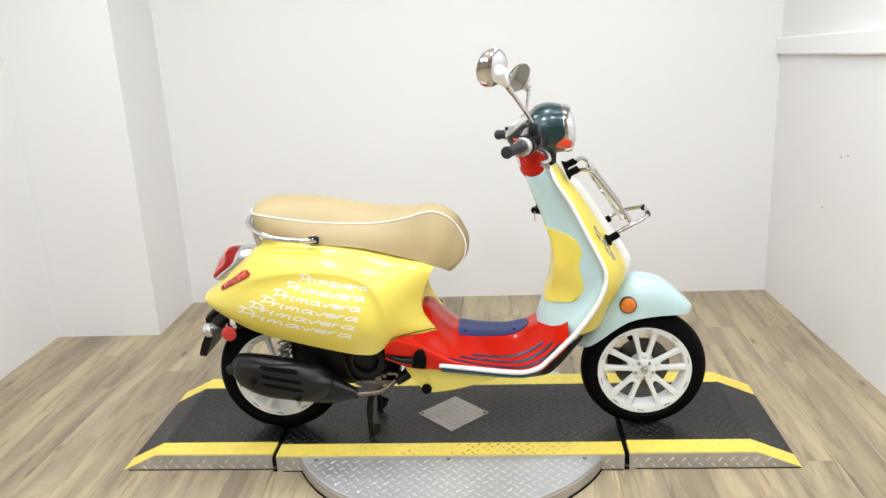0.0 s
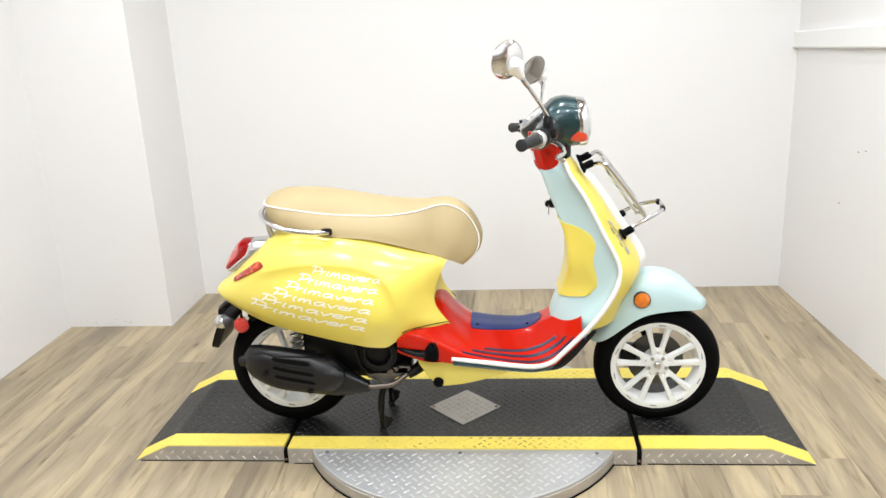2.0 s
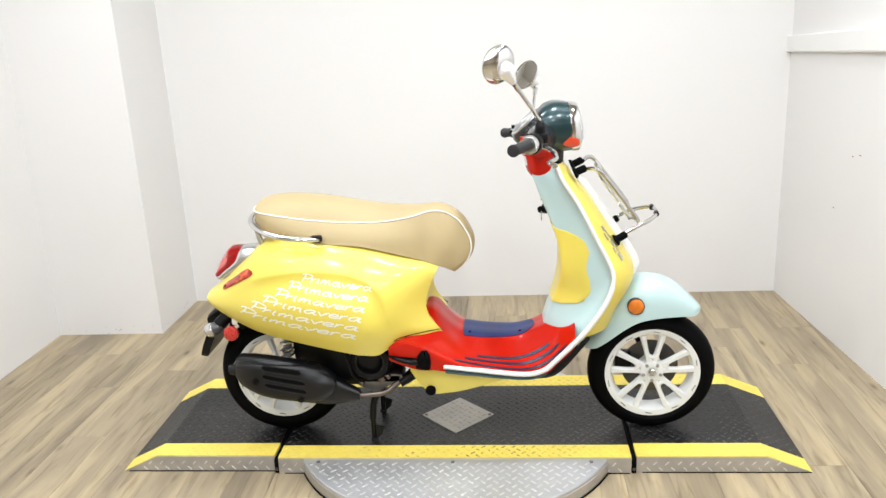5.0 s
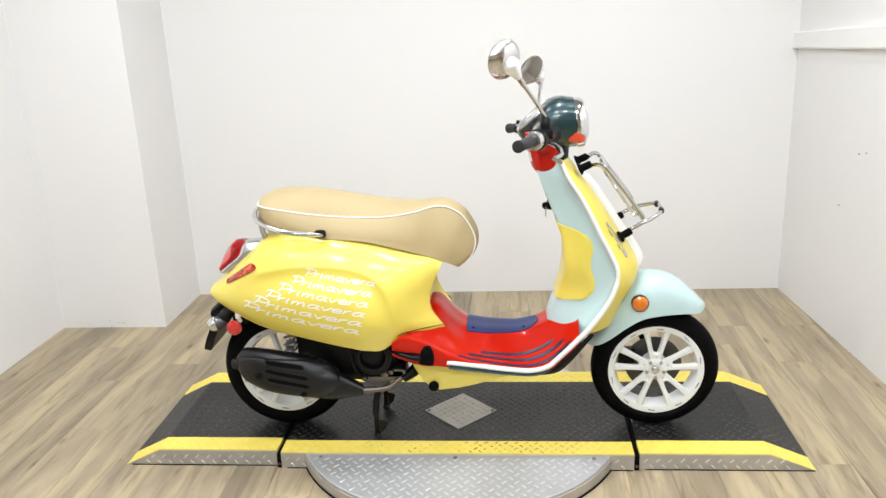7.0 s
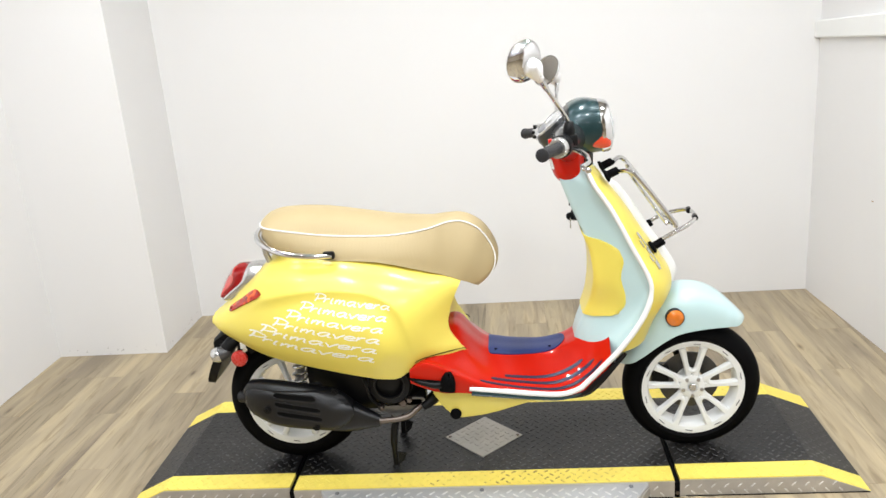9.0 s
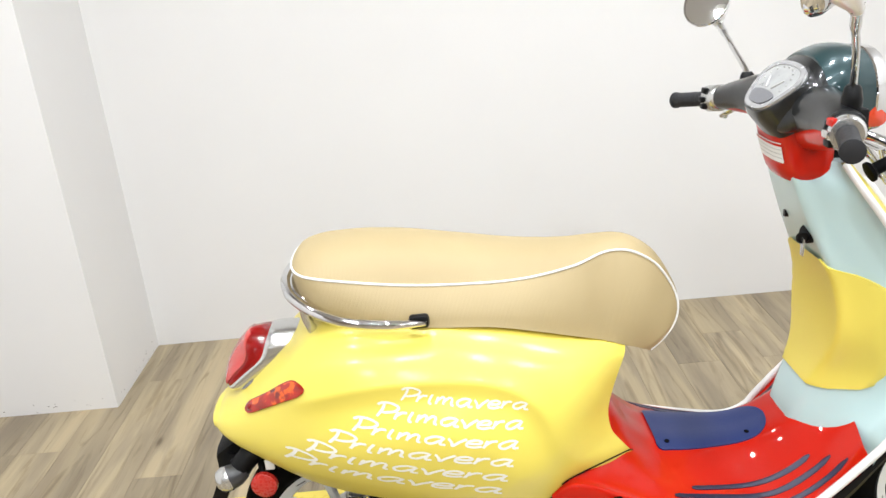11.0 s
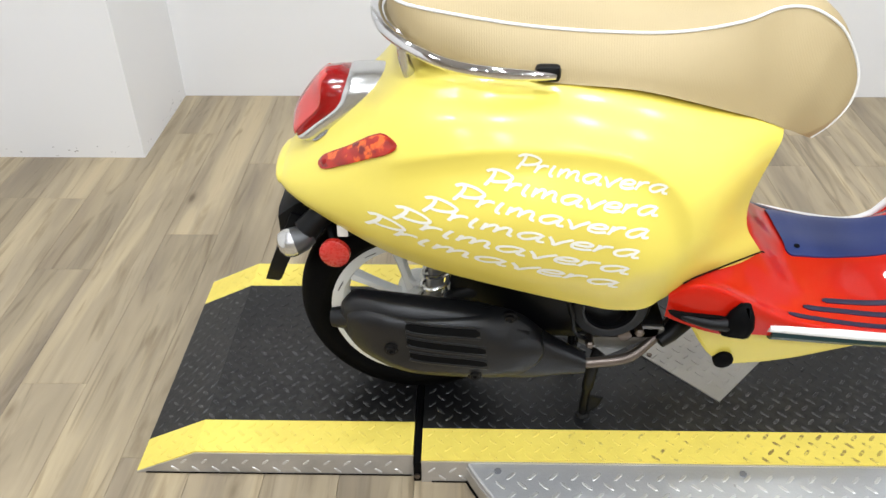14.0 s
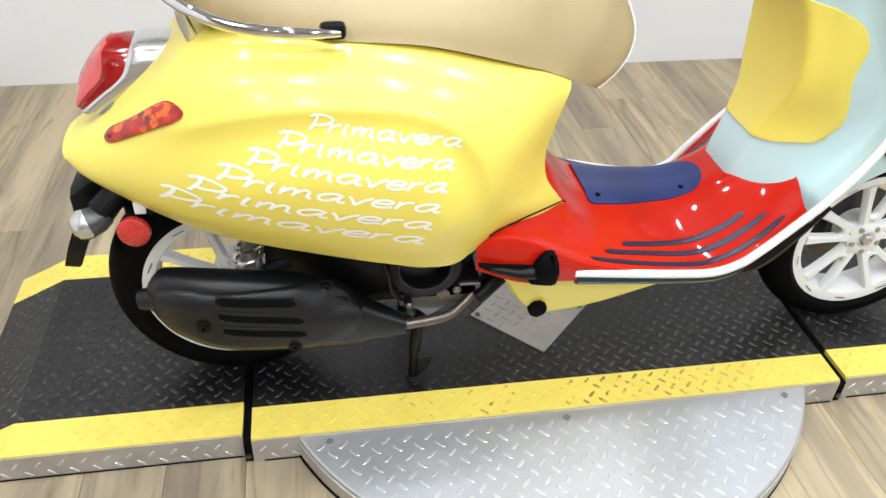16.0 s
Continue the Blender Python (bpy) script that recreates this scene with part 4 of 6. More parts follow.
def strip(path, wide, off, thick, bm=None):
    """A flat rubber strip laid on the floorboard along (x, y) points."""
    bm = bm or bmesh.new()
    rings = []
    for i, (x, y) in enumerate(path):
        a, b = path[max(i - 1, 0)], path[min(i + 1, len(path) - 1)]
        d = Vector((b[0] - a[0], b[1] - a[1])).normalized()
        w = Vector((-d.y, d.x)) * wide / 2 * (0.4 if i in (0, len(path) - 1) else 1)
        rings.append([floor_at(x + w.x, y + w.y, -0.002), floor_at(x + w.x * 0.8, y + w.y * 0.8, off), floor_at(x, y, off + thick), floor_at(x - w.x * 0.8, y - w.y * 0.8, off), floor_at(x - w.x, y - w.y, -0.002)])
    return loft(rings, closed=False, bm=bm)


# (x, y) along each foot strip
LINES = [((0.056, 0.155), (0.12, 0.146), (0.20, 0.137), (0.28, 0.126), (0.305, 0.122)), ((0.014, 0.180), (0.085, 0.169), (0.17, 0.162), (0.228, 0.156), (0.285, 0.147), (0.338, 0.142)), ((-0.020, 0.205), (0.066, 0.194), (0.16, 0.186), (0.222, 0.178), (0.281, 0.169), (0.362, 0.165))]
for s in (-1, 1):
    for pts in LINES:
        at_y, xa, xb = curve(*zip(*pts)), pts[0][0], pts[-1][0]
        line = [(xa + (xb - xa) * i / 30, s * at_y(xa + (xb - xa) * i / 30) * (far_narrow(xa + (xb - xa) * i / 30) if s > 0 else 1)) for i in range(31)]
        sp("stripe", strip(line, 0.0105, 0.0022, 0.0012), SHADENAVY, board, "navy rubber foot strip")

# centre mat
rows = []
for i in range(49):
    u = (1 - math.cos(math.pi * i / 48)) / 2
    w = (0.082 - 0.026 * u) * (0.80 + 0.20 * (1 - (1 - min(u / 0.06, 1)) ** 2) ** 0.5) * max(1 - (max(u - 0.80, 0) / 0.20) ** 2.6, 0.012) ** 0.5
    x = 0.006 + 0.250 * u
    rows.append([floor_at(x, -w - 0.001, -0.002)] + [floor_at(x, -w + 1.85 * w * j / 12, 0.0035) for j in range(13)] + [floor_at(x, 0.85 * w + 0.001, -0.002)])
mat = sp("centre_mat", loft(rows, closed=False), NAVY, board, "navy rubber centre mat")
for x, y in ((0.030, -0.060), (0.205, -0.042)):
    sp("mat_screw", lathe([(0.0055, 0), (0.0055, 0.0012), (0, 0.0016)], floor_at(x, y, 0.0035), (0, y * 2, 1), 10), HOLLOW, board)

# passenger footrest folded into the fairing
for s in (-1, 1):
    toe = [(-0.146, 0.408, 0.020), (-0.143, 0.432, 0.026), (-0.136, 0.452, 0.024), (-0.124, 0.467, 0.016)]
    heel = [(-0.096, 0.404, 0.020), (-0.094, 0.430, 0.028), (-0.097, 0.452, 0.026), (-0.104, 0.468, 0.016)]
    rings = []
    for (xa, za, da), (xb, zb, db) in zip(toe, heel):
        rings.append([Vector((x, s * (0.240 + d), z)) for x, d, z in ((xa + 0.004, 0, za), (xa, 0.004, za), (xa + 0.003, da * 0.8, za), (xa + 0.014, da, za), (xb - 0.012, db, zb), (xb - 0.002, db * 0.8, zb), (xb, 0.004, zb), (xb - 0.004, 0, zb))])
    peg = sp("footrest", loft(rings), RUBBER, label="folded black rubber footrest", smooth=60)
    sp("arm", tube(smooth_path([(-0.228, s * 0.238, 0.446), (-0.200, s * 0.244, 0.436), (-0.165, s * 0.248, 0.428), (-0.135, s * 0.250, 0.428)], 5), [0.004 + 0.0006 * k for k in range(16)], 10), BLACK, peg)
    # black plate in place of the shade in the footrest's hollow
    sp("recess", prism(round_outline([(-0.236, 0.450), (-0.195, 0.444), (-0.150, 0.440), (-0.125, 0.434), (-0.130, 0.418), (-0.165, 0.418), (-0.205, 0.430)], 4), 0, 0.008, lambda u, v, d: Vector((u, s * (0.2385 + d), v))), HOLLOW, peg)

# yellow belly under the floorboard
BEL = curve((-0.172, -0.165, -0.150, -0.112, -0.05, 0.02, 0.10, 0.20, 0.33), (0.368, 0.356, 0.330, 0.288, 0.284, 0.296, 0.318, 0.342, 0.362))
rings = []
for k in range(30):
    x = -0.172 + 0.502 * k / 29
    z, w = BEL(x), 0.191 - 0.006 * step(0.0, 0.25, x)
    top = max(F_E(x) - F_LIP(x) + 0.004, z + 0.006)
    rings.append([Vector((x, y, q)) for y, q in ((-w, top), (-w, z + 0.010), (-w + 0.006, z), (w - 0.006, z), (w, z + 0.010), (w, top))])
belly = sp("belly_pan", loft(rings), YELLOW, label="yellow belly panel")
for s in (-1, 1):
    sp("rubber_stop", lathe([(0.018, -0.004), (0.018, 0.006), (0.013, 0.010), (0, 0.010)], (-0.105, s * 0.191, 0.298), (0, s, 0), 18), RUBBER, belly)

# ---- leg shield ----
R_X = curve((0.395, 0.430, 0.462, 0.505, 0.548, 0.60, 0.655, 0.71, 0.76, 0.818, 0.932, 1.008, 1.045), (0.312, 0.346, 0.377, 0.416, 0.449, 0.482, 0.505, 0.507, 0.486, 0.456, 0.399, 0.350, 0.334))
R_H = curve((0.395, 0.462, 0.548, 0.655, 0.71, 0.818, 0.932, 1.008, 1.045), (0.197, 0.199, 0.199, 0.192, 0.185, 0.172, 0.155, 0.132, 0.092))
SH_F = curve((0.42, 0.50, 0.567, 0.62, 0.659, 0.70, 0.752, 0.814, 0.935, 1.024, 1.06), (0.49, 0.520, 0.546, 0.578, 0.594, 0.590, 0.562, 0.520, 0.443, 0.376, 0.350))
SH_B = curve((0.44, 0.476, 0.526, 0.567, 0.608, 0.688, 0.767, 0.826, 0.869, 0.924, 0.981, 1.025, 1.045), (0.274, 0.284, 0.299, 0.316, 0.333, 0.349, 0.345, 0.329, 0.310, 0.287, 0.266, 0.251, 0.246))
SH_W = curve((0.44, 0.53, 0.60, 0.70, 0.80, 0.90, 1.0, 1.045), (0.035, 0.045, 0.062, 0.105, 0.098, 0.078, 0.062, 0.052))


def console(z, u, off=0.0):
    """The inner side of the leg shield; u from -1 to 1 across it."""
    xr, hr, xb, w = R_X(z), R_H(z), SH_B(z), SH_W(z)
    y = hr * u
    q = max(abs(y) - w, 0) / max(hr - w, 0.01)
    k = 1 - step(0, 0.78, q)
    tuck = 0.03 * (1 - step(0.45, 0.51, z)) * (1 - k)
    return Vector((xr + tuck - 0.006 - (xr - 0.006 - xb) * k - off, y + (off * 0.7 if y > 0 else -off * 0.7) * (0.5 - abs(k - 0.5)) * 2, z))


zs = [0.458 + 0.587 * k / 60 for k in range(61)]
us = [-1 + 2 * k / 48 for k in range(49)]
inner = sp("inner_shield", loft([[console(z, u) for u in us] for z in zs], closed=False), AQUA, label="pale blue inner leg shield", smooth=60)
rings = []
for k in range(50):
    z = 0.485 + 0.565 * k / 49
    xr, hr, xf = R_X(z), R_H(z), SH_F(z)
    rings.append([Vector((xr + (xf - xr) * (1 - abs(u) ** 3.0), hr * u, z)) for u in us])
shield = sp("front_shield", loft(rings, closed=False), YELLOW, label="yellow front leg shield", smooth=60)
bm = bmesh.new()
bm.faces.new([bm.verts.new(p) for p in [console(1.045, u) for u in us] + [Vector((R_X(1.045) + 0.03 * (1 - abs(u) ** 3), R_H(1.045) * u, 1.046)) for u in us[::-1]]])
sp("top_cap", bm, AQUA, inner, smooth=0)
# white horn cover down the middle of the front
rings = []
for k in range(25):
    z = 0.64 + 0.37 * k / 24
    w = 0.040 - 0.012 * k / 24
    rings.append([Vector((SH_F(z) + d * min(1, k / 3, (24 - k) / 2), y * w, z)) for y, d in ((-1, -0.012), (-0.9, 0.010), (-0.6, 0.022), (0, 0.026), (0.6, 0.022), (0.9, 0.010), (1, -0.012))])
sp("horn_cover", loft(rings, closed=False), WHITE, shield, "white horn cover", 50)
for z0, z1, u, r_ in ((0.850, 0.832, -0.74, 0.0050), (0.828, 0.806, -0.79, 0.0036), (0.802, 0.784, -0.75, 0.0042), (0.780, 0.762, -0.79, 0.0036), (0.760, 0.735, -0.75, 0.0055), (0.842, 0.742, -0.70, 0.0022)):
    sp("badge_bar", tube([Vector((R_X(q) + (SH_F(q) - R_X(q)) * (1 - abs(u) ** 3.0) + 0.001, R_H(q) * u - 0.0015, q)) for q in (z0, (z0 + z1) / 2, z1)], r_, 6), SATIN, shield)
# glove box door
G_L = curve((0.572, 0.580, 0.60, 0.65, 0.72, 0.78, 0.815, 0.838, 0.850), (0.42, 0.54, 0.60, 0.655, 0.705, 0.735, 0.70, 0.58, 0.38))
rows = []
for k in range(31):
    z = 0.572 + 0.278 * k / 30
    g = G_L(z)
    far = 0.72 + 0.18 * step(0.60, 0.80, z)
    line = [g * (-1.06 + (1.06 + far) * j / 30) for j in range(31)]
    rows.append([console(z, line[0] * 1.004, -0.003)] + [console(z, u, 0.005) for u in line] + [console(z, line[-1] * 1.004, -0.003)])
glove = sp("glove_box_door", loft(rows, closed=False), YELLOW, inner, "yellow glove box door", 50)
# white rim round the shield and along the floorboard
half_rim = [(-0.054, 0.221, 0.399), (0.05, 0.214, 0.382), (0.15, 0.205, 0.365), (0.23, 0.199, 0.357), (0.285, 0.195, 0.371)] + [(R_X(z), R_H(z), z) for z in (0.40, 0.44, 0.50, 0.56, 0.62, 0.67, 0.71, 0.76, 0.82, 0.88, 0.94, 1.0, 1.03, 1.042)]
for s in (-1, 1):
    p = smooth_path([(a, s * b * (far_narrow(a) if s > 0 else 1), c) for a, b, c in half_rim], 4)
    rim = sp("shield_rim", tube(p, [0.0085] * 16 + [0.0086] * 24 + [0.0068] * (len(p) - 40), 10), WHITE, label="white rim of the leg shield")
    q = smooth_path([(a + 0.006, s * (b - 0.003) * (far_narrow(a) if s > 0 else 1), c - 0.015) for a, b, c in half_rim[:5]], 4)
    sp("rim_backing", tube(q, [0.0115 - 0.0065 * k / (len(q) - 1) for k in range(len(q))], 8), GREEN, rim, "dark green edge")
    q = smooth_path([(a + 0.020, s * (b - 0.010), c - 0.016) for a, b, c in half_rim[3:8]], 4)
    sp("splash_edge", tube(q, [0.005 + 0.012 * math.sin(math.pi * k / (len(q) - 1)) for k in range(len(q))], 8), BLACK, rim, "black underside")
# ignition lock and key
lock = sp("ignition_lock", lathe([(0.019, -0.01), (0.019, 0.010), (0.014, 0.013), (0, 0.013)], (0.303, -0.050, 0.897), (-0.9, -0.4, 0.15), 20), BLACK, label="black ignition lock")
sp("key", box(0.282, 0.285, -0.070, -0.056, 0.858, 0.893, 0.001), SATIN, lock)
sp("key_head", lathe([(0.011, -0.004), (0.013, 0), (0.011, 0.004), (0, 0.004)], (0.283, -0.063, 0.895), (0.3, 1, 0), 12), BLACK, lock)
sp("hook", lathe([(0.009, -0.006), (0.009, 0.008), (0, 0.009)], (0.296, 0.040, 0.912), (-1, 0.2, 0.1), 12), BLACK, lock)

# ---- steering column top, headset, lamps ----
SK_X = curve((1.006, 1.018, 1.05, 1.08, 1.12), (0.250, 0.241, 0.233, 0.226, 0.220))
SK_W = curve((1.006, 1.018, 1.05, 1.08, 1.12), (0.076, 0.083, 0.093, 0.110, 0.128))


def skirt(z, a, off=0.0):
    """A point of the red headset skirt at height z, turned a from straight back."""
    rx = (0.300 - SK_X(z)) * (0.55 if math.cos(a) < 0 else 1.0) + off
    ca, sa = math.cos(a), math.sin(a)
    return Vector((0.300 - rx * math.copysign(abs(ca) ** 0.75, ca), (SK_W(z) * (1 if sa > 0 else 1 - 0.32 * step(1.02, 1.09, z)) + off) * math.copysign(abs(sa) ** 0.75, sa), z))


bm = loft([[skirt(z, 2 * math.pi * k / 36) for k in range(36)] for z in (1.006, 1.011, 1.018, 1.032, 1.05, 1.07, 1.09, 1.12)])
collar = sp("headset_skirt", bm, RED, label="red lower headset")
tag = sp("paper_tag", loft([[skirt(z, radians(-33 + 66 * k / 12), 0.0018) for k in range(13)] for z in (1.042, 1.06, 1.080)], closed=False), PAPER, collar, "pale warning label")
for z in (1.050, 1.058, 1.066):
    sp("print_bar", loft([[skirt(z + h, radians(-31 + 56 * k / 10), 0.0024) for k in range(11)] for h in (0, 0.0016)], closed=False), FAINT, collar)
sp("print_band", loft([[skirt(z, radians(-34 + 62 * k / 10), 0.0024) for k in range(11)] for z in (1.073, 1.078)], closed=False), RED, collar)

bm = loft([[Vector((0.322 + 0.036 * cx * k, 0.058 * cy * k, z)) for cx, cy in ((-1, -0.7), (-0.6, -1), (0.6, -1), (1, -0.6), (1, 0.6), (0.6, 1), (-0.6, 1), (-1, 0.7))] for z, k in ((1.026, 0.85), (1.038, 1.0), (1.075, 1.05), (1.110, 1.08))])
sp("column_cover", bm, BLACK, collar, "black lower cover")

HS = [(0.218, 1.118, 0.044, 0.018), (0.225, 1.124, 0.072, 0.030), (0.245, 1.138, 0.096, 0.046), (0.275, 1.156, 0.104, 0.066), (0.31, 1.163, 0.104, 0.080), (0.345, 1.163, 0.098, 0.084), (0.375, 1.162, 0.090, 0.080), (0.392, 1.161, 0.087, 0.078)]


def oval(x, zc, hw, hh, n=40, lean=0.0, p=2.3):
    out = []
    for k in range(n):
        a = 2 * math.pi * k / n
        c, s = math.cos(a), math.sin(a)
        y, z = hw * math.copysign(abs(c) ** (2 / p), c), hh * math.copysign(abs(s) ** (2 / p), s)
        out.append(Vector((x - lean * z, y, zc + z)))
    return out


hx = curve([h[0] for h in HS], [h[1] for h in HS])
hw_, hh_ = curve([h[0] for h in HS], [h[2] for h in HS]), curve([h[0] for h in HS], [h[3] for h in HS])
headset = sp("headset", loft([oval(x, hx(x), hw_(x), hh_(x), lean=0.07 * step(0.30, 0.39, x)) for x in np.linspace(0.288, 0.388, 16)]), GREEN, label="dark green headlamp shell", smooth=60)
sp("headset_back", loft([oval(x, hx(x), hw_(x) * (1 + 0.16 * step(0.20, 0.25, x) * (1 - step(0.27, 0.294, x))) - 0.001, hh_(x) - 0.004) for x in np.linspace(0.218, 0.294, 14)]), GLOSSBLACK, headset, "black headset back", 60)
ring = sp("headlamp_ring", loft([oval(x + 0.007, 1.161, w, h, lean=0.07) for x, w, h in ((0.374, 0.088, 0.079), (0.378, 0.0905, 0.0815), (0.399, 0.087, 0.078), (0.405, 0.080, 0.071), (0.401, 0.074, 0.066))]), CHROME, headset, "chrome headlamp ring")
sp("headlamp_glass", loft([oval(x + 0.007, 1.160, w, h, lean=0.07) for x, w, h in ((0.397, 0.078, 0.070), (0.407, 0.070, 0.062), (0.415, 0.050, 0.044), (0.419, 0.02, 0.018))]), CLEAR, headset, "clear headlamp glass")
for s in (-1, 1):
    o = round_outline([(0.346, 1.116), (0.366, 1.144), (0.390, 1.168), (0.404, 1.150), (0.412, 1.120), (0.404, 1.104), (0.372, 1.103)], 4)
    sp("front_indicator", loft([[Vector((0.378 + (u - 0.378) * k, s * d, 1.127 + (v - 1.127) * k)) for u, v in o] for k, d in ((1.0, 0.030), (1.0, 0.070), (0.92, 0.080), (0.6, 0.086), (0.05, 0.088))]), ORANGE, headset, "orange-red front indicator")
# instrument dial
DN = Vector((-0.68, 0, 0.733))
DU = Vector((0.733, 0, 0.68))
DC = Vector((0.238, 0, 1.176))
dial_o = round_outline([(-0.050, -0.050), (0, -0.060), (0.050, -0.050), (0.080, -0.010), (0.088, 0.026), (0.060, 0.050), (0, 0.058), (-0.060, 0.050), (-0.088, 0.026), (-0.080, -0.010)], 4)


def dial_ring(s, off):
    return [DC + Vector((0, a * s, 0)) + DU * (b * s) + DN * off for a, b in dial_o]


pod = sp("dial_pod", loft([dial_ring(1.16, -0.06), dial_ring(1.10, -0.010), dial_ring(1.0, 0.003), dial_ring(0.92, 0.003), dial_ring(0.90, 0.0)]), GLOSSBLACK, headset, "black instrument pod")
dial = sp("dial_face", loft([dial_ring(0.93, 0.000), dial_ring(0.91, 0.0055), dial_ring(0.6, 0.008), dial_ring(0.05, 0.009)]), DIAL, headset, "grey instrument glass")
for k in range(11):
    a = radians(200 - 22 * k)
    c = DC + Vector((0, 0.050 * math.cos(a), 0)) + DU * (0.004 + 0.036 * math.sin(a)) + DN * 0.0085
    sp("dial_mark", box(c.x - 0.0012, c.x + 0.0012, c.y - 0.0018, c.y + 0.0018, c.z - 0.0012, c.z + 0.0012), FAINT, headset, "", 0)
sp("dial_window", loft([[DC + Vector((0, a * 0.52, 0)) + DU * (-0.030 + b * 0.26) + DN * off for a, b in dial_o] for off in (0.004, 0.0095)]), GREY, headset, "grey display window")
sp("dial_rim", loft([dial_ring(0.94, 0.001), dial_ring(0.935, 0.0075), dial_ring(0.86, 0.0090), dial_ring(0.78, 0.0080), dial_ring(0.77, 0.004)], ends=False), LAMPGREY, headset, "grey dial rim")
for s in (-1, 1):
    c = [DC + Vector((0, s * (0.012 + 0.020 * q), 0)) + DU * (-0.010 + 0.022 * q) + DN * 0.0092 for q in (0, 0.5, 1)]
    sp("dial_wing", tube(c, [0.0015, 0.0022, 0.0015], 8), FAINT, headset)

# handlebar arms, switches, grips, levers
GRIPS = {-1: ((0.250, -0.256, 1.146), (0.193, -0.395, 1.150)), 1: ((0.226, 0.268, 1.110), (0.166, 0.394, 1.088))}
for s in (-1, 1):
    a, b = (Vector(v) for v in GRIPS[s])
    root = Vector((0.283, s * 0.085, 1.142))
    d = (b - a).normalized()
    arm = sp("bar_arm", tube(smooth_path([root, root.lerp(a, 0.5) + Vector((0.004, 0, 0.004)), a], 6), [0.052 - 0.0024 * k for k in range(13)], 16), GLOSSBLACK, label="black handlebar cover")
    sp("lower_cover", tube(smooth_path([root - Vector((0.004, 0, 0.022 if s > 0 else 0.038)), root.lerp(a, 0.5) - Vector((0.004, 0, 0.014 if s > 0 else 0.024)), a - Vector((0.003, 0, 0.006))], 5), [(0.026 if s > 0 else 0.033) - 0.0012 * k for k in range(11)], 14), RED, arm, "red underside")
    sw = sp("switch_housing", lathe([(0, -0.022), (0.026, -0.022), (0.029, -0.018), (0.029, 0.016), (0.025, 0.021), (0, 0.021)], a + d * 0.012, d, 20), SATIN, label="silver switch housing")
    if s < 0:
        sp("collar", lathe([(0, -0.032), (0.030, -0.032), (0.0325, -0.028), (0.0325, -0.006), (0.030, -0.004), (0, -0.004)], a + d * 0.012, d, 20), BLACK, sw)
    for k, (ang, c) in enumerate(((150, BLACK), (180, SATIN), (218, RED))):
        q = a + d * 0.012 + Vector((0.030 * math.cos(radians(ang)), 0, 0.030 * math.sin(radians(ang)) * -1))
        sp("switch", box(q.x - 0.006, q.x + 0.006, q.y - 0.010, q.y + 0.010, q.z - 0.006, q.z + 0.006, 0.002), c if s < 0 else BLACK, sw)
    bm = bmesh.new()
    prof = [(0, 0.034), (0.017, 0.034)]
    n = 14
    length = (b - a).length - 0.006
    for k in range(n):
        t0 = 0.036 + (length - 0.036) * k / n
        t1 = 0.036 + (length - 0.036) * (k + 0.7) / n
        prof += [(0.0165, t0), (0.0165, t1), (0.0155, t1 + 0.001)]
    prof += [(0.0185, length), (0.0185, length + 0.006), (0.012, length + 0.008), (0, length + 0.008)]
    sp("grip", lathe(prof, a, d, 20, bm), GRIP, label="black ribbed rubber grip")
    lever = smooth_path([a + Vector((0.030, -s * 0.040, -0.012)), a + Vector((0.062, 0, -0.022)), a + Vector((0.070, s * 0.06, -0.034)), b + Vector((0.105, -s * 0.02, -0.040)), b + Vector((0.118, s * 0.004, -0.046))], 5)
    lv = sp("brake_lever", tube(lever, [0.0075] * 8 + [0.006] * (len(lever) - 9) + [0.0065], 10, flat=1.3), CHROME, label="chrome brake lever")
    sp("lever_knob", lathe([(0, -0.009), (0.007, -0.006), (0.009, 0), (0.007, 0.006), (0, 0.009)], lever[-1], (0, 1, 0), 14), CHROME, lv)
    sp("reservoir", box(a.x + 0.006, a.x + 0.052, a.y - s * 0.05 - 0.022, a.y - s * 0.05 + 0.022, a.z - 0.006, a.z + 0.026, 0.006), BLACK, lv, "black lever bracket")

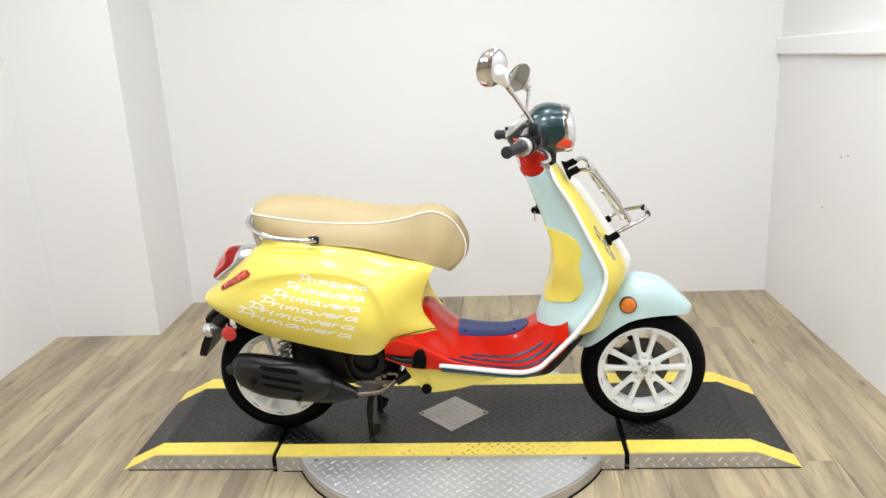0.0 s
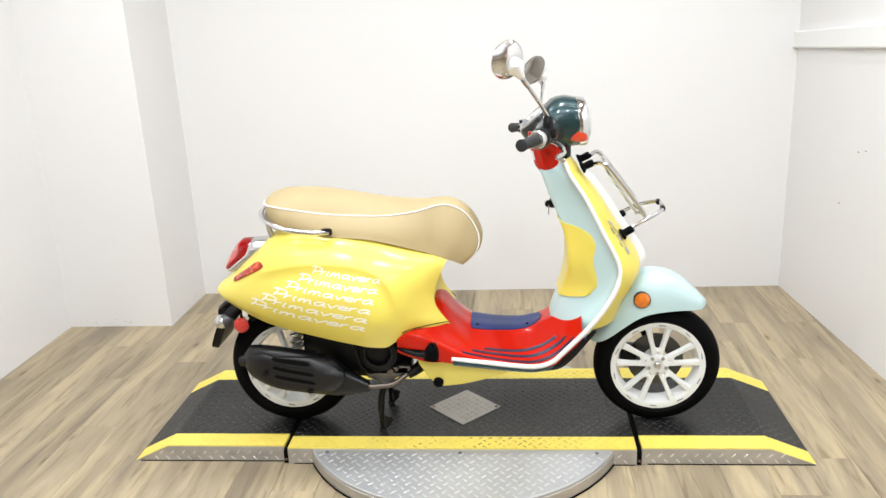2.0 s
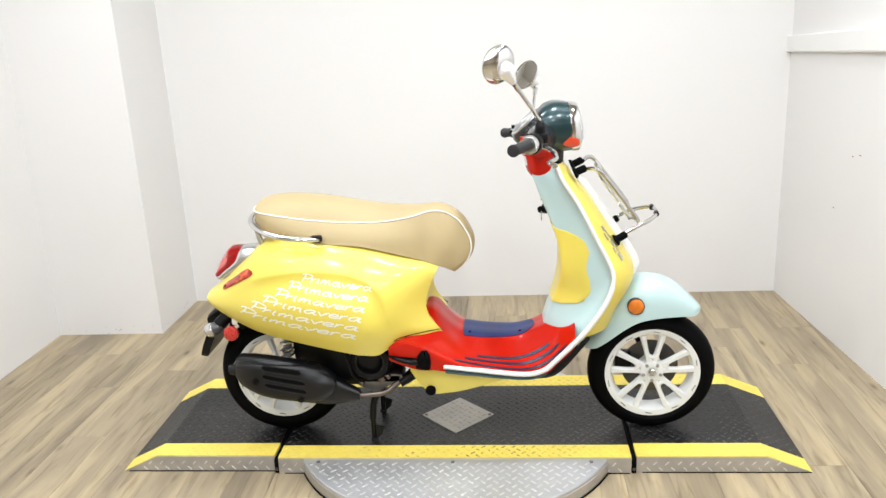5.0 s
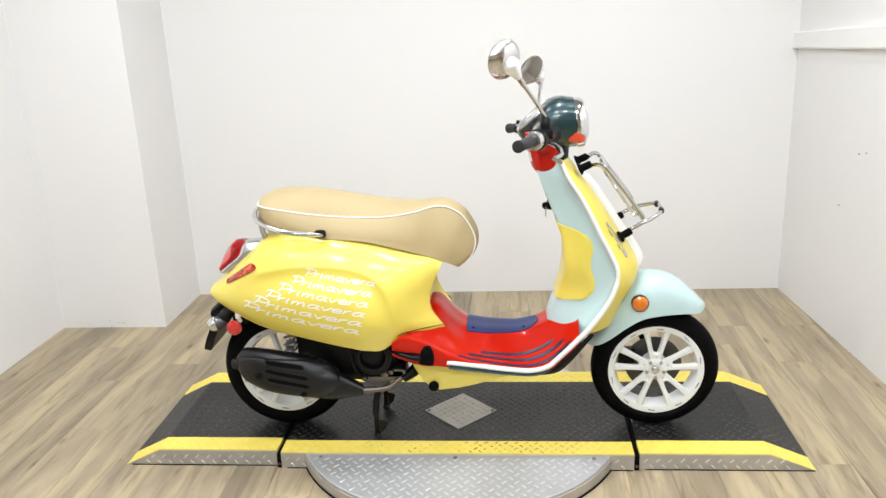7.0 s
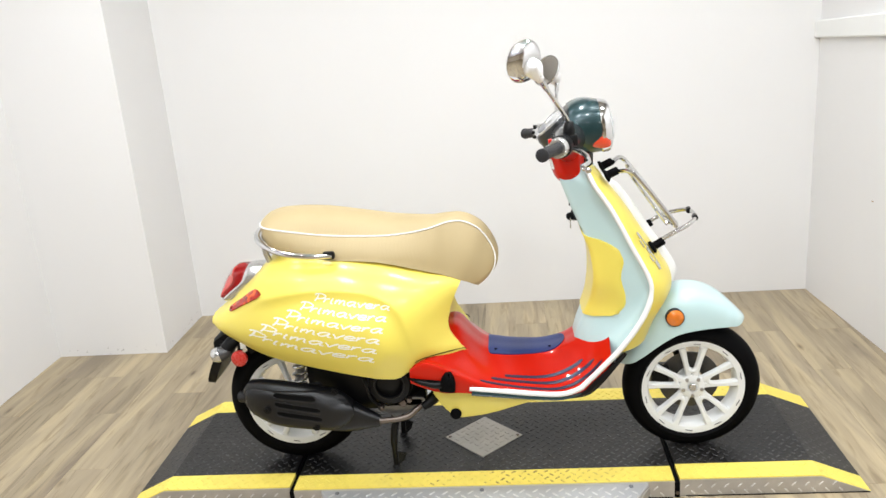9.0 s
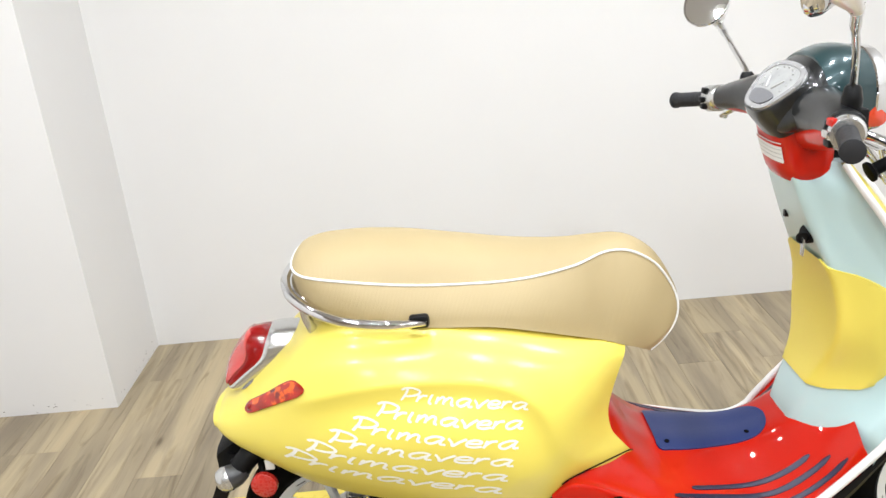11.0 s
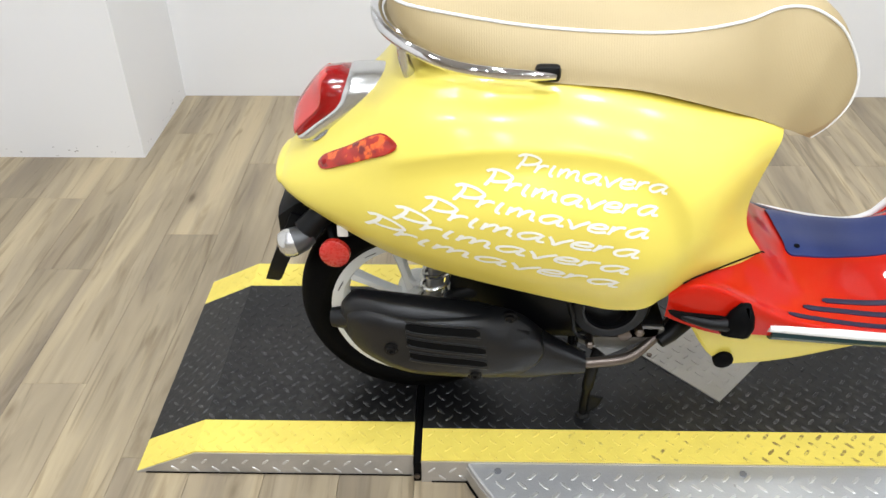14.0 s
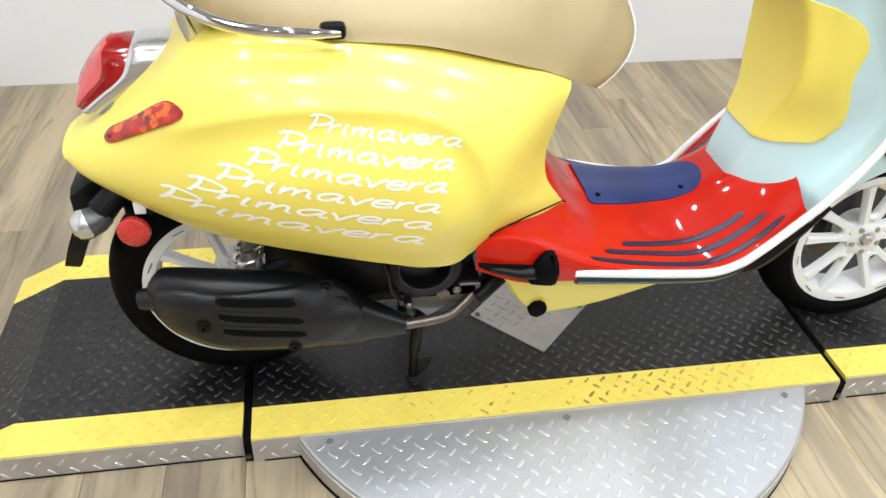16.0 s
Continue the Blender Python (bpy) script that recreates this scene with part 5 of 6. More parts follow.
# mirrors
MIR = {-1: ((0.278, -0.209, 1.205), (0.160, -0.348, 1.390), (-0.62, 0.74, 0.22)), 1: ((0.268, 0.225, 1.165), (0.254, 0.455, 1.294), (-0.62, -0.56, 0.44))}
for s in (-1, 1):
    base, c, n = (Vector(v) for v in MIR[s])
    n.normalize()
    m = sp("mirror", lathe([(0, -0.022), (0.022, -0.020), (0.042, -0.013), (0.054, -0.003), (0.0575, 0.004), (0.0565, 0.008), (0.0535, 0.008), (0.053, 0.005)], c, n, 40), CHROME, label="round chrome mirror")
    sp("mirror_glass", lathe([(0.054, 0.004), (0.053, 0.006), (0.027, 0.0068), (0, 0.007)], c, n, 40), MIRROR, m, "round mirror glass")
    join = c - n * 0.018 + (Vector((0.024, 0, -0.040)) if s < 0 else Vector((0.020, 0, -0.040)))
    stem = smooth_path([base + Vector((0, 0, -0.03)), base, base.lerp(join, 0.45) + Vector((0, s * 0.004, 0.003)), base.lerp(join, 0.80), join, c - n * 0.017 + Vector((0.010, 0, -0.014)), c - n * 0.013 + Vector((-0.002, 0, 0.010))], 5)
    cutoff = len(stem) - 12
    sp("stem", tube(stem[:cutoff + 1], [0.0062] * (cutoff - 4) + [0.0085] * 4 + [0.0095], 12), CHROME, m)
    sp("socket", tube(stem[cutoff:], [0.0100, 0.012, 0.015, 0.019, 0.0225, 0.025, 0.026, 0.025, 0.0225, 0.0185, 0.013, 0.005], 18), BRIGHT, m, "bright mirror socket", 60)
    sp("stem_boot", lathe([(0.016, -0.05), (0.017, -0.02), (0.013, 0.0), (0.009, 0.004), (0, 0.004)], base, (0, 0, 1), 16), BLACK, m)

# ---- front rack ----
rack = sp("front_rack", tube(smooth_path([(0.432, -0.075, 1.030), (0.456, -0.112, 1.036), (0.484, -0.125, 1.014), (0.580, -0.125, 0.884), (0.590, -0.116, 0.862), (0.592, 0, 0.856), (0.590, 0.116, 0.862), (0.580, 0.125, 0.884), (0.484, 0.125, 1.014), (0.456, 0.112, 1.036), (0.432, 0.075, 1.030)], 6), 0.0072, 10), RACKMETAL, label="folding chrome front rack")
sp("shelf_loop", tube(smooth_path([(0.545, -0.110, 0.815), (0.590, -0.108, 0.840), (0.632, -0.090, 0.855), (0.660, -0.058, 0.866), (0.667, -0.02, 0.868), (0.667, 0.02, 0.868), (0.660, 0.058, 0.866), (0.632, 0.090, 0.855), (0.590, 0.108, 0.840), (0.545, 0.110, 0.815)], 6), 0.0065, 10), RACKMETAL, rack)
for y in (-0.038, 0.038):
    sp("bar", tube([(0.470, y, 1.028), (0.478, y, 1.000), (0.576, y, 0.852), (0.590, y, 0.852)], 0.0060, 10), RACKMETAL, rack)
sp("top_bar", tube([(0.476, -0.122, 1.022), (0.478, 0, 1.024), (0.476, 0.122, 1.022)], 0.0055, 10), RACKMETAL, rack)
for t in (0.18, 0.48, 0.78):
    for y0 in (-0.081, 0.0, 0.081):
        scroll = [(0.473 + 0.103 * (t + q), y0 + 0.038 * p, 1.006 - 0.154 * (t + q)) for p, q in ((-1, 0.10), (-0.6, 0.13), (-0.2, 0.06), (0.2, -0.06), (0.6, -0.13), (1, -0.10))]
        sp("scroll", tube(smooth_path(scroll, 4), 0.0042, 8), RACKMETAL, rack)
for s in (-1, 1):
    for p, d in (((0.400, s * 0.072, 1.020), (0.75, 0, 0.35)), ((0.530, s * 0.110, 0.800), (0.75, 0, 0.45))):
        sp("rubber_mount", lathe([(0, -0.012), (0.020, -0.010), (0.020, -0.004), (0.0125, 0.002), (0.0125, 0.030), (0.009, 0.034), (0, 0.034)], p, d, 16), RUBBER, rack, "black rubber mount")
    sp("end_cap", lathe([(0, -0.012), (0.009, -0.012), (0.009, 0.012), (0, 0.012)], (0.663, s * 0.046, 0.867), (0.1, 1, 0), 12), BLACK, rack)

# ---- front mudguard ----
M_T = curve((0.430, 0.46, 0.50, 0.553, 0.585, 0.62, 0.66, 0.713, 0.761, 0.801, 0.828), (0.410, 0.460, 0.534, 0.600, 0.624, 0.637, 0.638, 0.625, 0.594, 0.554, 0.526))
M_B = curve((0.430, 0.455, 0.50, 0.546, 0.604, 0.65, 0.70, 0.75, 0.80, 0.828), (0.388, 0.392, 0.420, 0.458, 0.494, 0.506, 0.511, 0.511, 0.508, 0.512))
M_W = curve((0.430, 0.46, 0.52, 0.60, 0.70, 0.77, 0.81, 0.828), (0.050, 0.072, 0.088, 0.094, 0.090, 0.076, 0.055, 0.022))
rings = []
for k in range(50):
    x = 0.430 + 0.398 * k / 49
    zt, zb, w = M_T(x), M_B(x), M_W(x)
    zb = min(zb, zt - 0.006)
    ring = []
    for j in range(25):
        a = math.pi * j / 24
        c, s = math.cos(a), math.sin(a)
        ring.append(Vector((x, -w * math.copysign(abs(c) ** 0.62, c), zb + (zt - zb) * s ** 0.80)))
    inner_r = [Vector((v.x, v.y * 0.93, zb + (v.z - zb) * 0.94 + 0.0005)) for v in ring[::-1]]
    rings.append(ring + inner_r)
guard = sp("front_mudguard", loft(rings), AQUA, label="pale blue front mudguard", smooth=50)
for s in (-1, 1):
    sp("side_reflector", lathe([(0.0265, -0.012), (0.0265, 0.004), (0.0245, 0.006), (0, 0.010)], (0.597, s * 0.094, 0.556), (0, s, 0.05), 28), AMBER, guard, "round amber reflector")
    sp("reflector_ring", lathe([(0.029, -0.012), (0.029, 0.003), (0.0265, 0.0045)], (0.597, s * 0.094, 0.556), (0, s, 0.05), 28), BLACK, guard)


# ---- wheels ----
def wheel(name, centre, radius, half, near, spokes=10):
    """A wheel with tyre, rim, spokes, hub and brake disc. near: the side of the styled face, -1 towards the camera."""
    x, z = centre
    o = (x, 0, z)
    ax = (0, -1, 0)
    rim_r = 0.168
    tyre_p = []
    for k in range(27):
        a = radians(-118 + 236 * k / 26)
        rr = radius - half * 0.86 + half * 0.86 * math.cos(a) if abs(a) < math.pi / 2 else radius - half * 0.86 - (radius - half * 0.86 - rim_r + 0.006) * (abs(a) - math.pi / 2) / radians(28)
        tyre_p.append((rr, half * math.sin(a) if abs(a) < math.pi / 2 else math.copysign(half * (1 - 0.22 * (abs(a) - math.pi / 2) / radians(28)), a)))
    w = sp(name, lathe(tyre_p + [tyre_p[0]], o, ax, 72), RUBBER, label="black tyre on white cast wheel")
    hw = half * 0.74
    rim_p = [(rim_r, -hw), (rim_r + 0.002, -hw - 0.004), (rim_r - 0.003, -hw - 0.006), (rim_r - 0.012, -hw + 0.004), (rim_r - 0.028, -hw + 0.016), (rim_r - 0.032, 0), (rim_r - 0.028, hw - 0.012), (rim_r - 0.022, hw + 0.001), (rim_r - 0.003, hw + 0.006), (rim_r + 0.002, hw + 0.004), (rim_r, hw), (rim_r - 0.010, hw - 0.008), (rim_r - 0.020, 0), (rim_r - 0.010, -hw + 0.008), (rim_r, -hw)]
    sp("rim", lathe(rim_p, o, ax, 72), RIMWHITE, w, "white cast rim")
    for k in range(spokes):
        pair, sidek = k // 2, (1 if k % 2 else -1)
        a0 = radians(90 + 72 * pair + sidek * 15)
        a1 = radians(90 + 72 * pair + sidek * 14)
        rings = []
        for t in (0, 0.25, 0.5, 0.75, 1):
            r_ = 0.036 + (rim_r - 0.024 - 0.036) * t
            a = a0 + (a1 - a0) * t
            c, e = Vector((math.cos(a), 0, math.sin(a))), Vector((-math.sin(a), 0, math.cos(a)))
            wd = 0.0082 + 0.008 * abs(t - 0.45) ** 1.5
            y = near * (0.030 + 0.010 * t)
            p = Vector(o) + c * r_
            rings.append([p + e * wd * q + Vector((0, y + near * d, 0)) for q, d in ((-1, -0.014), (-1, 0.0), (-0.6, 0.005), (0.6, 0.005), (1, 0.0), (1, -0.014))])
        sp("spoke", loft(rings), RIMWHITE, w)
    for pair in range(5):
        a = radians(90 + 72 * pair)
        arc = [Vector(o) + Vector((r_ * math.cos(a + k), near * 0.030, r_ * math.sin(a + k))) for k, r_ in ((radians(q), 0.054 + 0.016 * (abs(q) / 15) ** 3) for q in (-15, -11, -6, 0, 6, 11, 15))]
        sp("web", tube(arc, 0.0085, 8, side=(0, 1, 0)), RIMWHITE, w)
    sp("hub", lathe([(0.030, -0.05), (0.040, -0.03), (0.043, 0.020), (0.040, 0.036), (0.030, 0.040), (0.020, 0.040), (0.018, 0.034), (0, 0.034)], o, (0, near, 0), 32), RIMWHITE, w, "white hub")
    sp("axle_nut", lathe([(0.014, 0.030), (0.014, 0.044), (0.011, 0.047), (0, 0.047)], o, (0, near, 0), 6), SATIN, w)
    for k in range(5):
        a = radians(90 + 36 + 72 * k)
        sp("wheel_bolt", lathe([(0.0065, 0.03), (0.0065, 0.042), (0, 0.044)], (x + 0.031 * math.cos(a), 0, z + 0.031 * math.sin(a)), (0, near, 0), 8), ALLOY, w)
    for k in range(10):
        a = radians(36 * k + 14)
        c = Vector((x + (rim_r - 0.012) * math.cos(a), near * (hw + 0.0045), z + (rim_r - 0.012) * math.sin(a)))
        e = Vector((-math.sin(a), 0, math.cos(a)))
        r_ = Vector((math.cos(a), 0, math.sin(a)))
        bm = bmesh.new()
        vs = [bm.verts.new(c + e * u + r_ * v + Vector((0, near * 0.002 + near * 0.45 * (v + 0.002), 0))) for u, v in ((-0.012, -0.003), (0.012, -0.001), (0.012, 0.002), (-0.012, 0.0))]
        bm.faces.new(vs)
        sp("rim_mark", bm, GREY, w, "", 0)
    return w


front = wheel("front_wheel", AXLE_F, 0.2232, 0.055, -1)
sp("brake_disc", lathe([(0.045, -0.002), (0.100, -0.002), (0.100, 0.002), (0.045, 0.002), (0.045, -0.002)], (AXLE_F[0], 0.022, AXLE_F[1]), (0, 1, 0), 48), DISC, front)
sp("brake_caliper", box(AXLE_F[0] - 0.125, AXLE_F[0] - 0.065, 0.008, 0.055, AXLE_F[1] - 0.02, AXLE_F[1] + 0.055, 0.008), BLACK, front)
wheel("rear_wheel", AXLE_R, 0.2315, 0.060, -1)
fork = sp("front_fork", tube(smooth_path([(0.667, 0.070, 0.2915), (0.645, 0.072, 0.36), (0.60, 0.066, 0.45), (0.56, 0.03, 0.55), (0.52, 0.0, 0.66)], 5), 0.020, 14), BLACK, label="black trailing fork arm")
sp("fork_link", box(0.640, 0.700, 0.060, 0.085, 0.262, 0.325, 0.010), BLACK, fork)

# ---- engine, exhaust, stand, tail end ----
eng = sp("engine", loft([[Vector((x, w * cy, zc + h * cz)) for cy, cz in ((-1, -0.6), (-0.8, -1), (0.8, -1), (1, -0.6), (1, 0.6), (0.8, 1), (-0.8, 1), (-1, 0.6))] for x, w, zc, h in ((-0.60, 0.080, 0.40, 0.07), (-0.52, 0.120, 0.40, 0.095), (-0.42, 0.150, 0.395, 0.105), (-0.30, 0.155, 0.395, 0.105), (-0.24, 0.130, 0.40, 0.080), (-0.20, 0.09, 0.41, 0.05))]), BLACK, label="black engine under the body")
fan = sp("fan_cover", lathe([(0.075, -0.06), (0.074, 0.008), (0.066, 0.018), (0.050, 0.020), (0.044, 0.010), (0.042, -0.02), (0, -0.022)], (-0.315, -0.150, 0.395), (0, -1, 0), 40), BLACK, eng, "round black fan cover")
sp("fan_ring", lathe([(0.052, 0.016), (0.050, 0.022), (0.046, 0.022), (0.045, 0.014)], (-0.315, -0.150, 0.395), (0, -1, 0), 40), MUFF, eng)
sp("crankcase", box(-0.345, -0.205, -0.150, -0.06, 0.300, 0.345, 0.012), ENGINE, eng)
for x, y, z, r_ in ((-0.255, -0.160, 0.335, 0.009), (-0.345, -0.175, 0.318, 0.008)):
    sp("engine_bolt", lathe([(r_, -0.02), (r_, 0.006), (r_ * 0.6, 0.009), (0, 0.009)], (x, y, z), (0, -1, 0), 6), STEEL, eng)
sp("cable", tube(smooth_path([(-0.40, -0.175, 0.44), (-0.385, -0.185, 0.40), (-0.375, -0.180, 0.35), (-0.35, -0.165, 0.32)], 6), 0.004, 8), BLACK, eng)
s = -1
shock = sp("shock_absorber", tube([(-0.640, s * 0.085, 0.32), (-0.600, s * 0.075, 0.56)], 0.016, 14), ALLOY, label="bare alloy shock absorber")
coil = [(-0.637 + 0.034 * t + 0.024 * math.cos(2 * math.pi * 7 * t), s * (0.084 - 0.008 * t) + 0.024 * math.sin(2 * math.pi * 7 * t), 0.34 + 0.19 * t) for t in np.linspace(0, 1, 113)]
sp("spring", tube(coil, 0.0045, 7), SATIN, shock)
sp("swing_arm", tube(smooth_path([(-0.66, s * 0.075, 0.297), (-0.58, s * 0.085, 0.36), (-0.50, s * 0.09, 0.40)], 5), 0.018, 12), ENGINE, shock)

# silencer with its slotted heat shield
X_T = curve((-0.792, -0.775, -0.74, -0.69, -0.60, -0.543, -0.50, -0.45, -0.40, -0.352), (0.402, 0.426, 0.437, 0.438, 0.420, 0.403, 0.383, 0.352, 0.320, 0.296))
X_B = curve((-0.792, -0.775, -0.74, -0.69, -0.60, -0.52, -0.45, -0.40, -0.352), (0.356, 0.330, 0.308, 0.289, 0.266, 0.250, 0.244, 0.252, 0.262))
X_D = curve((-0.792, -0.77, -0.72, -0.60, -0.48, -0.40, -0.352), (0.018, 0.030, 0.036, 0.038, 0.036, 0.026, 0.018))
XY = curve((-0.792, -0.70, -0.50, -0.40, -0.352), (-0.170, -0.194, -0.174, -0.176, -0.184))
rings = []
for k in range(44):
    x = -0.792 + 0.440 * k / 43
    zt, zb, d, yc = X_T(x), X_B(x), X_D(x), XY(x)
    r = []
    for j in range(32):
        a = 2 * math.pi * j / 32
        c, s = math.cos(a), math.sin(a)
        r.append(Vector((x, yc + d * math.copysign(abs(c) ** 0.6, c), (zt + zb) / 2 + (zt - zb) / 2 * math.copysign(abs(s) ** 0.75, s))))
    rings.append(r)
muff = sp("silencer", loft(rings), MUFF, label="matt black exhaust silencer", smooth=50)
shield_o = round_outline([(-0.782, 0.385), (-0.770, 0.413), (-0.72, 0.423), (-0.60, 0.410), (-0.50, 0.392), (-0.448, 0.358), (-0.428, 0.325), (-0.455, 0.284), (-0.52, 0.266), (-0.62, 0.284), (-0.71, 0.308), (-0.770, 0.344)], 4)


def face_of(x, z, off):
    zt, zb, d = X_T(x), X_B(x), X_D(x)
    v = min(max((z - (zt + zb) / 2) / ((zt - zb) / 2), -1), 1)
    return Vector((x, XY(x) - d * (1 - abs(v) ** 3) ** 0.35 - off if abs(v) < 1 else XY(x) - off, z))


cover = sp("heat_shield", loft([[face_of(-0.59 + (u - -0.59) * k, 0.335 + (v - 0.335) * k, o) for u, v in shield_o] for k, o in ((1.0, -0.010), (0.985, 0.006), (0.95, 0.010), (0.7, 0.011), (0.35, 0.011), (0.02, 0.011))]), MUFF, muff, "matt black slotted heat shield", 50)
for (xa, za), (xb, zb) in (((-0.674, 0.410), (-0.546, 0.379)), ((-0.672, 0.380), (-0.535, 0.340)), ((-0.668, 0.348), (-0.532, 0.309))):
    p = [Vector((xa + (xb - xa) * t, 0, za + (zb - za) * t)) for t in np.linspace(0, 1, 16)]
    rings = []
    for i, q in enumerate(p):
        h = 0.0072 * min(1, math.sin(math.pi * (i + 0.6) / 16.2) * 3.0)
        rings.append([face_of(q.x, q.z + dz, o) for dz, o in ((h, 0.009), (h * 0.9, 0.0122), (-h * 0.9, 0.0122), (-h, 0.009))])
    # no opening is cut: a raised black strip gives the slot's shade
    sp("slot", loft(rings), HOLLOW, cover, "black strip for the shade in a slot")
    sp("slot_lip", tube([face_of(q.x, q.z - 0.0098, 0.0105) for q in p], 0.0034, 8), MUFF, cover)
    sp("slot_brow", tube([face_of(q.x, q.z + 0.0092, 0.0105) for q in p], 0.0022, 8), MUFF, cover)
sp("shield_seam", tube([face_of(x, z, 0.004) for x, z in ((-0.431, 0.352), (-0.436, 0.335), (-0.448, 0.314), (-0.465, 0.294))], 0.0022, 8), HOLLOW, cover)
for x, z in ((-0.493, 0.384), (-0.700, 0.358), (-0.554, 0.283)):
    c = face_of(x, z, 0.008)
    sp("shield_bolt", lathe([(0.013, -0.004), (0.013, 0.003), (0.009, 0.004), (0.008, 0.009), (0.004, 0.009), (0.004, 0.005), (0, 0.005)], c, (0, -1, 0), 16), BLACK, cover)
sp("tail_pipe", tube([(-0.770, -0.178, 0.380), (-0.796, -0.174, 0.376), (-0.808, -0.172, 0.374)], [0.022, 0.020, 0.018], 16), MUFF, muff)
sp("exhaust_pipe", tube(smooth_path([(-0.372, -0.186, 0.278), (-0.33, -0.180, 0.276), (-0.27, -0.170, 0.280), (-0.23, -0.150, 0.302), (-0.18, -0.110, 0.335), (-0.15, -0.07, 0.36)], 6), 0.0100, 14), STEEL, muff, "bare steel exhaust pipe")

sp("pipe_boot", tube([(-0.214, -0.156, 0.306), (-0.196, -0.146, 0.316), (-0.172, -0.125, 0.330), (-0.150, -0.105, 0.342)], [0.012, 0.016, 0.021, 0.024], 14), BLACK, muff, "black rubber boot")
plate = [(-0.364, 0.320), (-0.345, 0.316), (-0.329, 0.311), (-0.300, 0.322), (-0.277, 0.335), (-0.240, 0.340), (-0.208, 0.337), (-0.206, 0.325), (-0.235, 0.306), (-0.262, 0.294), (-0.290, 0.276), (-0.306, 0.266), (-0.325, 0.284), (-0.360, 0.297)]
mount = sp("engine_mount", prism(plate, -0.150, -0.138, lambda u, v, d: Vector((u, d, v))), DULLALLOY, eng, "dull alloy mounting plate", 30)
sp("mount_bolt", lathe([(0.013, 0), (0.013, 0.008), (0.008, 0.010), (0, 0.010)], (-0.279, -0.150, 0.322), (0, -1, 0), 6), STEEL, eng)
sp("label_tag", box(-0.790, -0.772, -0.150, -0.146, 0.534, 0.556, 0.001), PAPER, label="small white paper tag under the tail")

# stand
stand = sp("centre_stand", tube([(-0.305, -0.10, 0.255), (-0.305, 0.10, 0.255)], 0.012, 10), BLACK, label="black centre stand")
for s in (-1, 1):
    leg = smooth_path([(-0.300, s * 0.090, 0.262), (-0.318, s * 0.116, 0.225), (-0.326, s * 0.122, 0.17), (-0.328, s * 0.114, 0.11), (-0.328, s * 0.110, DECK + 0.008)], 5)
    sp("leg", tube(leg, [0.012] * 12 + [0.009] * (len(leg) - 12), 10), BLACK, stand)
    sp("foot", lathe([(0, 0.0), (0.013, 0.0), (0.014, 0.003), (0.011, 0.009), (0, 0.011)], (-0.328, s * 0.110, DECK), (0, 0, 1), 16), ENGINE, stand, "worn dark metal foot")
    sp("foot_plate", tube([(-0.322, s * 0.109, DECK + 0.006), (-0.300, s * 0.108, DECK + 0.026), (-0.292, s * 0.108, DECK + 0.050), (-0.320, s * 0.113, DECK + 0.058)], 0.0035, 8), BLACK, stand, "black kick bar")
    sp("foot_web", prism([(-0.318, 0.012), (-0.302, 0.027), (-0.295, 0.048), (-0.318, 0.055)], -0.0015, 0.0015, lambda u, v, d: Vector((u, s * 0.110 + d, DECK + v))), ENGINE, stand, "dark metal web")
    sp("pivot_lug", box(-0.330, -0.285, s * 0.098 - 0.012, s * 0.098 + 0.012, 0.240, 0.285, 0.006), BLACK, stand)

# rear mudguard, number plate holder and reflector
holder = sp("plate_holder", loft([[Vector((x, w * cy, z + h * cz)) for cy, cz in ((-1, -0.7), (-0.8, -1), (0.8, -1), (1, -0.7), (1, 0.7), (0.8, 1), (-0.8, 1), (-1, 0.7))] for x, w, z, h in ((-0.760, 0.060, 0.545, 0.022), (-0.820, 0.070, 0.545, 0.028), (-0.870, 0.078, 0.535, 0.030), (-0.905, 0.078, 0.510, 0.030))]), BLACK, label="black number plate holder")
sp("flap", loft([[Vector((x, y * w, z)) for y, (x, z) in ((-1, a), (1, a), (1, b), (-1, b))] for w, a, b in ((0.085, (-0.880, 0.540), (-0.852, 0.530)), (0.092, (-0.926, 0.440), (-0.898, 0.432)), (0.088, (-0.940, 0.404), (-0.913, 0.398)), (0.076, (-0.946, 0.388), (-0.922, 0.384)), (0.055, (-0.948, 0.380), (-0.930, 0.377)))]), BLACK, holder)
for s in (-1, 1):
    o, ax = (-0.874, s * 0.126, 0.507), (-0.88, s * 0.28, -0.22)
    sp("lamp_socket", lathe([(0, -0.040), (0.015, -0.038), (0.023, -0.022), (0.0255, -0.003), (0, -0.002)], o, ax, 20), SOCKET, holder, "dark grey lamp socket")
    sp("plate_lamp", lathe([(0, -0.003), (0.026, -0.003), (0.0265, 0.006), (0.022, 0.019), (0.012, 0.025), (0, 0.026)], o, ax, 20), SATIN, holder, "silver plate lamp")
    sp("lamp_bracket", tube(smooth_path([(-0.79, s * 0.085, 0.562), (-0.825, s * 0.100, 0.545), (-0.852, s * 0.112, 0.520)], 4), [0.020 + 0.0005 * k for k in range(9)], 12), BLACK, holder)
    sp("reflector_arm", tube([(-0.82, s * 0.07, 0.535), (-0.80, s * 0.13, 0.512), (-0.797, s * 0.150, 0.503)], 0.008, 8), BLACK, holder)
    sp("red_reflector", lathe([(0.0265, -0.008), (0.0265, 0.002), (0.024, 0.004), (0, 0.008)], (-0.797, s * 0.156, 0.503), (-0.1, s, 0.05), 24), REFLECT, holder, "round red reflector")
hug = []
